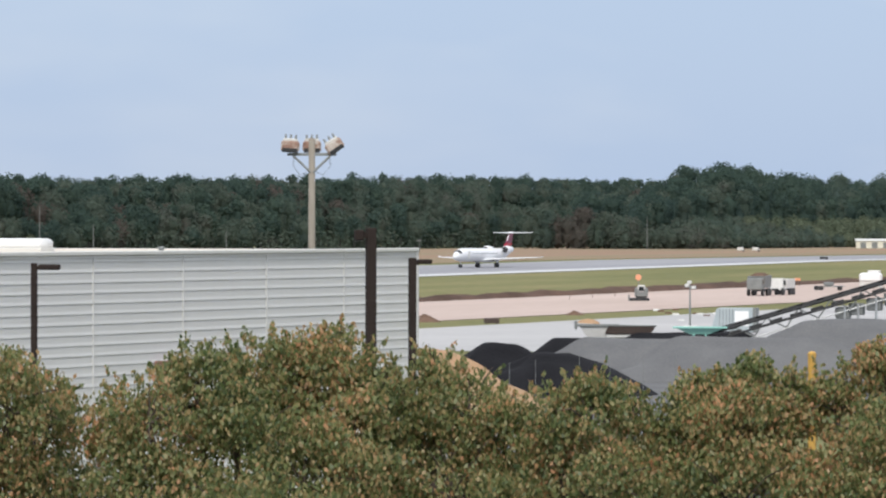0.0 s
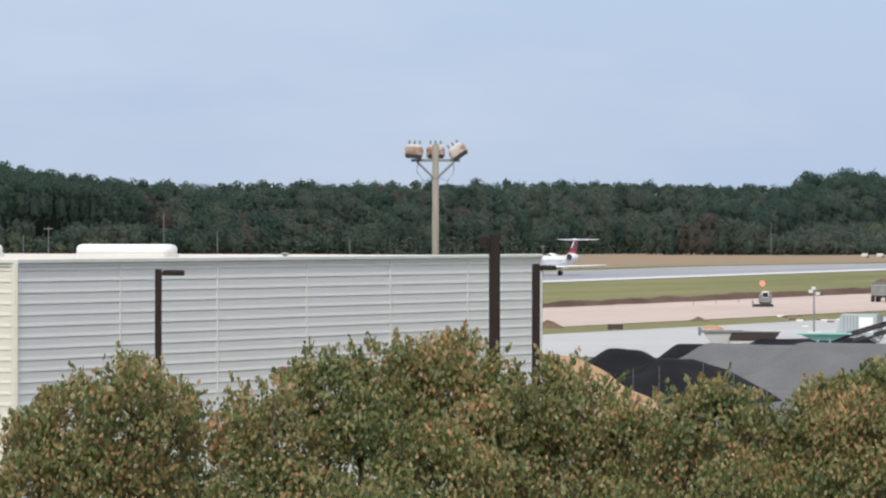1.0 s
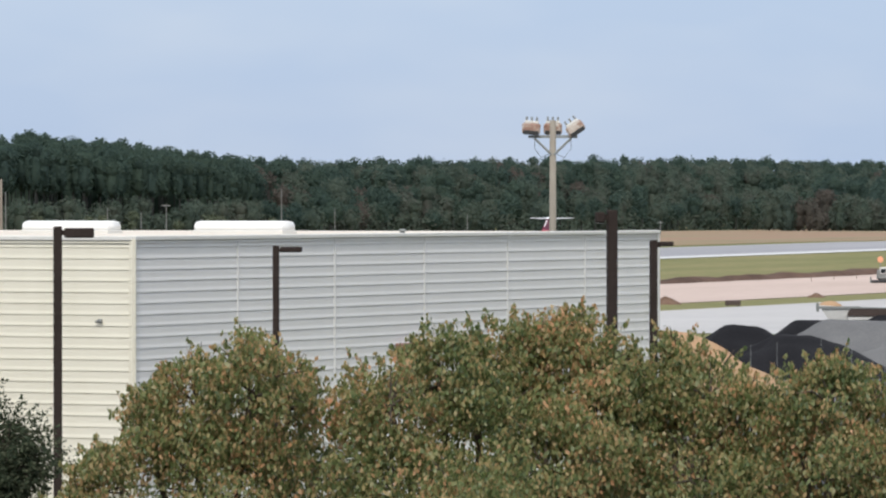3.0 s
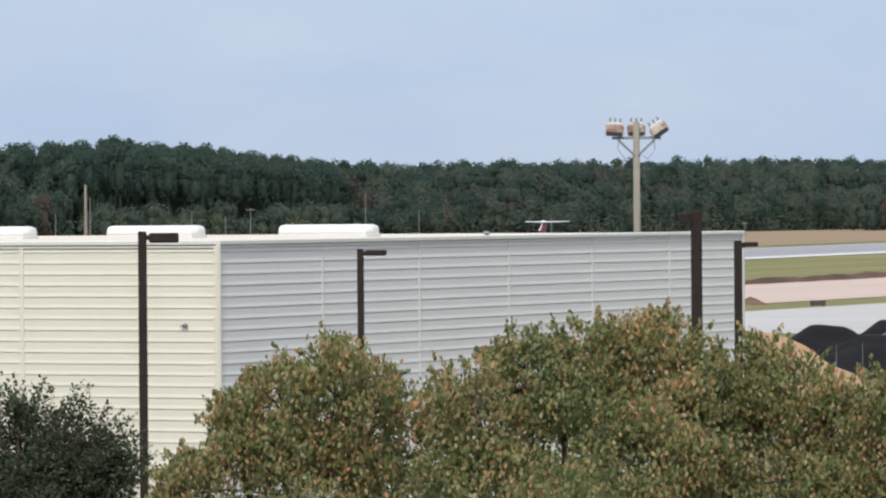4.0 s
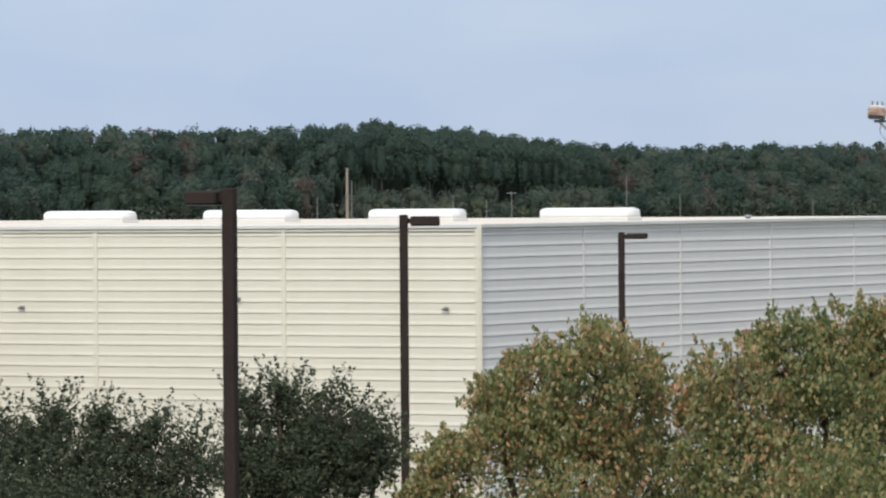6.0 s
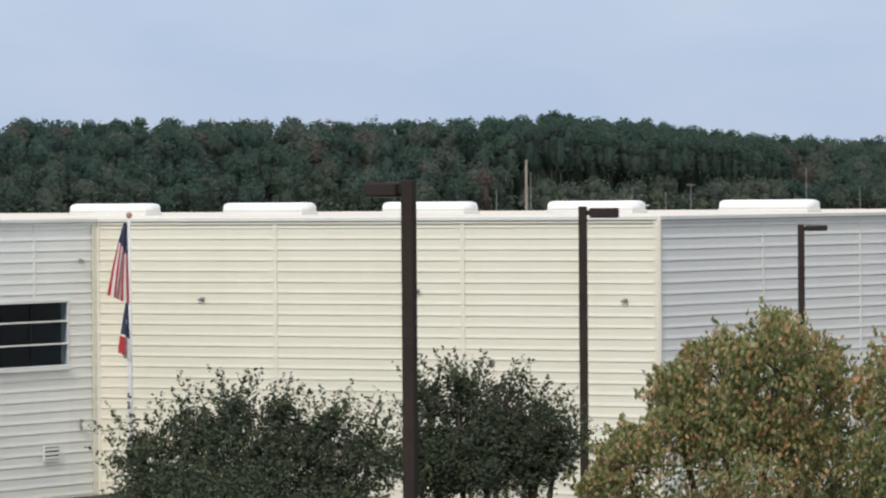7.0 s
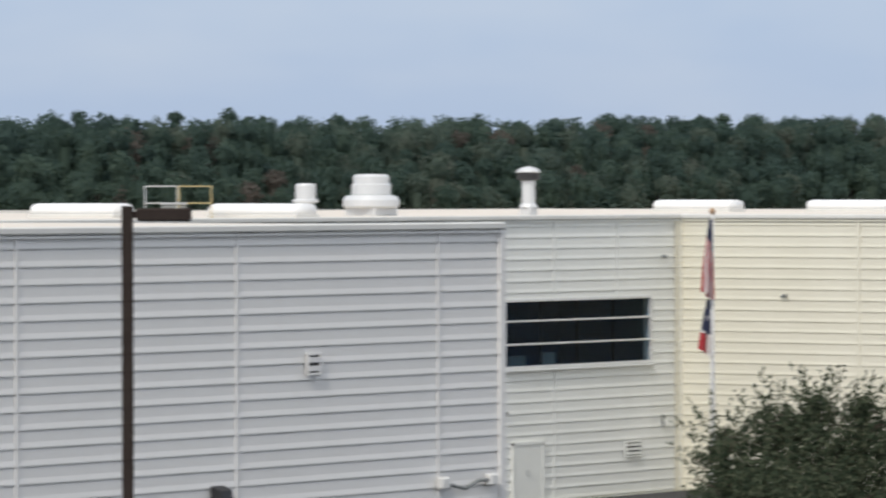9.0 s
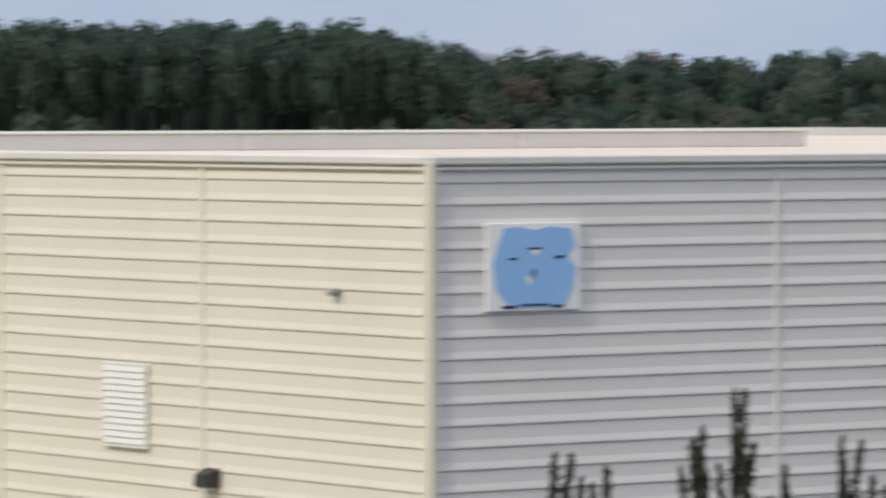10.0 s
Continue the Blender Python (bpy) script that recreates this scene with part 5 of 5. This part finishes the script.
part("bin_rim", Bits().box(-0.7, 3.15, -1.45, -1.4, 2.74, 2.84, bev=0.01), TRUCKGREY, screen)
part("deck", Bits().box(-0.8, 3.0, -1.2, 1.2, 1.85, 2.1, bev=0.03), DULLWHITE, screen)
part("feed", Bits().loft([[(-2.2 + 0.8 * k * math.cos(a), 0.6 * k * math.sin(a), z) for a in [2 * math.pi * i / 12 for i in range(12)]] for k, z in ((1.3, 2.8), (1.1, 3.05), (0.6, 3.25), (0.15, 3.32))]), SAND, screen, "heap of orange sand", smooth=True)
for sx in (-1.6, 2.2):
    for sy in (-0.7, 0.7):
        part("leg", Bits().box(sx - 0.1, sx + 0.1, sy - 0.1, sy + 0.1, 0, 1.9), TRUCKGREY, screen)

tower = thing("light_tower", "portable light tower with a raised mast and lamps", "light tower", at=on_field(1221, 486, 15))
part("base", Bits().box(-0.7, 0.7, -0.5, 0.5, 0.2, 1.1, bev=0.08), DULLWHITE, tower)
part("mast", Bits().tube([(0, 0, 0.9), (0, 0, 3), (0, 0, 5.0)], [0.11, 0.09, 0.06], 8), TRUCKGREY, tower)
for x, z in ((-0.3, 4.95), (-0.05, 5.25), (0.35, 4.75)):
    part("lamp", Bits().box(x - 0.2, x + 0.2, -0.2, 0.1, z - 0.15, z + 0.15, bev=0.04), DULLWHITE, tower)
part("cross_bar", Bits().box(-0.5, 0.6, -0.05, 0.05, 4.75, 4.85), TRUCKGREY, tower)
for x in (-0.5, 0.5):
    wheel(tower, x, 0.5, 0.3, 0.3, 0.2)

PALEBLUE = mat("faded_blue_grey_paint", (0.34, 0.39, 0.41), (0.44, 0.49, 0.50), 0.6, scale=0.7, fine=5)
box = thing("site_container", "weathered pale grey site container with an open dark doorway", "container", at=on_field(1306, 505, 12))
part("body", Bits().box(-1.9, 1.6, -1.2, 1.2, 0.1, 2.5, bev=0.04), PALEBLUE, box)
part("doorway", Bits().box(1.62, 1.95, -1.25, 1.15, 0.1, 2.5, bev=0.02), TRUCKGREY, box)
part("panel", Bits().box(-0.2, 1.2, -1.26, -1.2, 0.7, 2.2, bev=0.02), WHITE, box)
part("slope_panel", Bits().loft([[(-2.6, -1.2, 0.1), (-1.9, -1.2, 0.1), (-1.9, 1.2, 0.1), (-2.6, 1.2, 0.1)], [(-2.0, -1.2, 2.4), (-1.9, -1.2, 2.4), (-1.9, 1.2, 2.4), (-2.0, 1.2, 2.4)]]), PALEBLUE, box)
for k in range(5):
    part("rib", Bits().box(-1.7 + 0.32 * k, -1.64 + 0.32 * k, -1.235, -1.2, 0.2, 2.4), TRUCKGREY, box)


def truck(px, d, turn, kind, label):
    t = thing("dump_truck", label, "truck", "vehicles on the soil strip", at=on_field(px, d, turn))
    if kind == "dump":
        part("dump_body", Bits().loft([[(-1.8, -1.2, 1.2), (2.4, -1.2, 1.2), (2.4, 1.2, 1.2), (-1.8, 1.2, 1.2)], [(-2.2, -1.3, 2.9), (2.6, -1.3, 3.0), (2.6, 1.3, 3.0), (-2.2, 1.3, 2.9)]]), TRUCKGREY, t)
        part("load", Bits().loft([[(-1.8, -1.1, 2.9), (2.3, -1.1, 2.95), (2.3, 1.1, 2.95), (-1.8, 1.1, 2.9)], [(-0.8, -0.4, 3.4), (1.5, -0.4, 3.4), (1.5, 0.4, 3.4), (-0.8, 0.4, 3.4)]]), CLAY, t)
        part("cab", Bits().box(-3.6, -2.0, -1.15, 1.15, 0.9, 2.6, bev=0.15), TRUCKGREY, t)
        part("windscreen", Bits().box(-3.3, -2.3, -1.17, -1.1, 1.8, 2.4), GLASS, t)
    else:
        part("dump_body", Bits().box(-1.2, 2.4, -1.2, 1.2, 1.0, 2.4, bev=0.06), DULLWHITE, t)
        part("cab", Bits().loft([[(-2.9, -1.1, 0.8), (-1.2, -1.1, 0.8), (-1.2, 1.1, 0.8), (-2.9, 1.1, 0.8)], [(-2.4, -1.0, 2.5), (-1.3, -1.0, 2.5), (-1.3, 1.0, 2.5), (-2.4, 1.0, 2.5)]]), DULLWHITE, t)
        part("windscreen", Bits().box(-2.3, -1.5, -1.12, -1.04, 1.5, 2.2), GLASS, t)
    part("chassis", Bits().box(-3.2, 2.3, -0.5, 0.5, 0.7, 1.0), DARK, t)
    for x in (-2.6, 0.6, 1.8):
        for y in (-1.05, 1.05):
            part("wheel", Bits().tube([(x, y - 0.18, 0.55), (x, y + 0.18, 0.55)], 0.55, 16), DARK, t)


truck(1344, 740, 96, "dump", "dusty grey dump truck with a heaped load")
truck(1384, 748, 88, "box", "pale dump truck parked behind the dump truck")
flat = thing("flatbed_trailer", "low grey flatbed trailer with scattered machinery", "trailer", at=on_field(1468, 790, 10))
part("deck", Bits().box(-2.3, 2.3, -1.0, 1.0, 0.6, 0.75, bev=0.03), TRUCKGREY, flat)
part("load", Bits().box(-0.9, 0.6, -0.6, 0.6, 0.75, 1.35, bev=0.2), TRUCKGREY, flat)
for x in (-1.9, -1.2, 1.7):
    part("wheel", Bits().tube([(x, -1.0, 0.4), (x, -0.75, 0.4)], 0.4, 14), DARK, flat)
tank = thing("storage_tank", "white storage tank trailer on the soil strip", "tank", at=on_field(1541, 815, 10))
part("shell", Bits().box(-1.75, 1.75, -1.2, 1.2, 1.0, 2.5, bev=0.3), WHITE, tank)
part("lid", Bits().box(-0.4, 1.5, -0.9, 0.9, 2.5, 2.85, bev=0.12), WHITE, tank)
part("skid", Bits().box(-1.7, 1.7, -0.9, 0.9, 0.1, 1.15, bev=0.05), DULLWHITE, tank)

digger = thing("light_plant_trailer", "small machine with a round orange beacon and a grey cab", "machine", at=on_field(1131, 695, 20))
part("tracks", Bits().box(-1.4, 1.4, -0.9, 0.9, 0.0, 0.45, bev=0.15), DARK, digger)
part("body", Bits().box(-0.6, 1.2, -0.8, 0.8, 0.45, 1.9, bev=0.25), TRUCKGREY, digger)
part("cab", Bits().box(-0.2, 0.8, -0.85, 0.7, 1.2, 2.2, bev=0.15), DULLWHITE, digger)
part("cab_window", Bits().box(-0.05, 0.65, -0.87, -0.84, 1.4, 2.0), GLASS, digger)
part("mast", Bits().tube([(-0.1, 0, 2.1), (-0.1, 0, 3.2)], 0.06, 8), TRUCKGREY, digger)
part("beacon", Bits().tube([(-0.1, -0.2, 3.25), (-0.1, 0.1, 3.25)], 0.42, 16), ORANGE, digger, "round orange beacon disc")
part("blade", Bits().box(-1.5, -1.3, -0.9, 0.9, 0.05, 0.9, bev=0.05), TRUCKGREY, digger)


def board(name, px, d, w, h, lift, material, label, legs=True):
    g = thing(name, label, "sign", at=on_field(px, d, 15))
    part("face", Bits().box(-w / 2, w / 2, -0.15, 0.15, lift, lift + h, bev=0.03), material, g)
    if legs:
        for x in (-w * 0.35, w * 0.35):
            part("leg", Bits().box(x - 0.06, x + 0.06, -0.06, 0.06, 0, lift), DARK, g)


board("airfield_sign", 870, 548, 1.65, 0.55, 0.12, DKBROWN, "low dark brown airfield sign seen from behind")
board("airfield_sign", 1458, 1180, 1.9, 0.5, 0.25, DARK, "low dark airfield sign by the runway")
board("marker_board", 1411, 830, 1.0, 0.4, 0.9, ORANGE, "small orange marker panel on legs")
heap("soil_mound", *at0(752, 560), 1.9, 1.6, 0.95, CLAY, "small heap of reddish soil", 21)
heap("soil_mound", *at0(1017, 600), 1.2, 1.0, 0.6, CLAY, "small heap of reddish soil", 22)
rc = random.Random(3)
for k in range(12):
    px = 1160 + 150 * rc.random()
    d = 600 - 0.25 * (px - 1160) + rc.uniform(-25, 40)
    b_ = thing("barrier", "low orange-and-white plastic barrier", "barrier", "barriers along the taxiway", at=on_field(px, d, rc.uniform(0, 60)))
    part("body", Bits().loft([[(-0.4, -0.15, 0), (0.4, -0.15, 0), (0.4, 0.15, 0), (-0.4, 0.15, 0)], [(-0.38, -0.06, 0.22), (0.38, -0.06, 0.22), (0.38, 0.06, 0.22), (-0.38, 0.06, 0.22)]]), CLAY if k % 2 else DULLWHITE, b_)
# four sticks by the soil strip; the other six stand for weed stems
for k in range(10):
    px, d = (1008 + 40 * k, 705 + 12 * k) if k < 4 else (640 + 61 * k + 20 * rc.random(), 306)
    st = thing("upright_stick", "thin upright stick in the ground", "stake", "stakes in the field", at=on_field(px, d))
    part("shaft", Bits().tube([(0, 0, -0.05), (0, 0, 1.0 if k < 4 else 2.3 + 1.2 * rc.random())], [0.05, 0.03] if k < 4 else [0.022, 0.012], 6), CLAY if k < 4 else TRUCKGREY, st)


def far_pole(px, d, top, label, arm=0.0):
    p_ = thing("utility_pole", label, "pole", "poles before the woods", at=on_field(px, d, 22))
    part("shaft", Bits().tube([(0, 0, -0.1), (0, 0, top)], [0.13, 0.08] if top < 14 else [0.42, 0.3], 8), TRUCKGREY if top < 14 else OLDWOOD, p_)
    if arm:
        part("crossarm", Bits().box(-arm, arm, -0.1, 0.1, top - 0.6, top - 0.4), TRUCKGREY, p_)
    return p_


for px, d, top, arm in ((400, 1500, 6, 0), (70, 1350, 13, 0), (1145, 1700, 11, 0), (742, 1500, 4, 0.8), (-135, 1300, 9, 1.2), (-180, 1300, 7, 0), (-430, 1240, 15, 0), (-422, 1240, 12, 0), (-484, 1240, 8, 0), (165, 1400, 8, 0), (-240, 1280, 8, 0)):
    far_pole(px, d, top, "slim grey pole in front of the woods", arm)
for px, w in ((1311, 1.5), (1338, 1.6)):
    v_ = thing("parked_car", "low white car parked beyond the runway", "car", "cars beyond the runway", at=on_field(px, 1560, 98))
    part("body", Bits().loft([[(-w, -0.9, 0.4), (w, -0.9, 0.4), (w, 0.9, 0.4), (-w, 0.9, 0.4)], [(-w, -0.9, 0.9), (w, -0.9, 0.85), (w, 0.9, 0.85), (-w, 0.9, 0.9)], [(-w * 0.95, -0.8, 1.35), (w * 0.5, -0.8, 1.35), (w * 0.5, 0.8, 1.35), (-w * 0.95, 0.8, 1.35)]]), DULLWHITE, v_)
    part("window", Bits().box(-w * 0.3, w * 0.5, -0.92, -0.86, 0.9, 1.25), GLASS, v_)
    for x in (-w * 0.6, w * 0.6):
        part("wheel", Bits().tube([(x, -0.9, 0.4), (x, -0.7, 0.4)], 0.4, 12), DARK, v_)
shed = thing("airfield_shed", "long low pale shed beyond the runway", "shed", at=on_field(1570, 1800, 18))
part("wall", Bits().box(-11, 11, -4, 4, 0, 2.6, bev=0.05), CREAM, shed)
part("roof", Bits().loft([[(-11.3, -4.4, 2.6), (11.3, -4.4, 2.6), (11.3, 4.4, 2.6), (-11.3, 4.4, 2.6)], [(-11.3, -0.2, 3.4), (11.3, -0.2, 3.4), (11.3, 0.2, 3.4), (-11.3, 0.2, 3.4)]]), DULLWHITE, shed)
for k in range(5):
    part("door", Bits().box(-9.5 + 4 * k, -7.5 + 4 * k, -4.08, -3.98, 0, 2.1), TRUCKGREY, shed)

# yellow stack of a loader behind the trees
stack = thing("yellow_bollard", "yellow steel post standing among the trees", "post", at=pose(*at0(1437, 75), 0))
part("shaft", Bits().tube([(0, 0, 0), (0, 0, 8.75)], 0.062, 12), YELLOW, stack)
part("cap", Bits().turned(0, 0, [(0.066, 8.71), (0.066, 8.77), (0.03, 8.80)], 12), YELLOW, stack)


jet = airliner()


def motions():
    """The jet's take-off roll along the runway, gathering speed."""
    rows = []
    for t, y in ((0, 962.5), (1, 929.5), (2, 894), (3.5, 836.5), (4.5, 794.5), (5.5, 750), (6.5, 702.5), (7.5, 653), (8.5, 601), (10, 520)):
        rows.append((t, pose(-372, y, ground_z(-372, y) + 0.07, -0.26)))
    walk(jet, rows)
    # the flags stir in a light wind, turning about their pole
    for flag, swing in ((national_flag, ((0, 60), (2, 40), (4, 62), (6.3, 55), (6.5, 50), (7.0, 22), (7.5, 8), (8.0, 25), (8.5, 30), (8.8, 38), (9.0, 66), (9.5, 50), (10, 40))),
                        (state_flag, ((0, 30), (3, 50), (6.3, 35), (7.0, 45), (7.5, 40), (8.0, 20), (8.5, 10), (9.0, 15), (10, 30)))):
        walk(flag, [(t, pose(-83.35, 124.71, 0, 0, 0, 33.8 + a)) for t, a in swing])


motions()
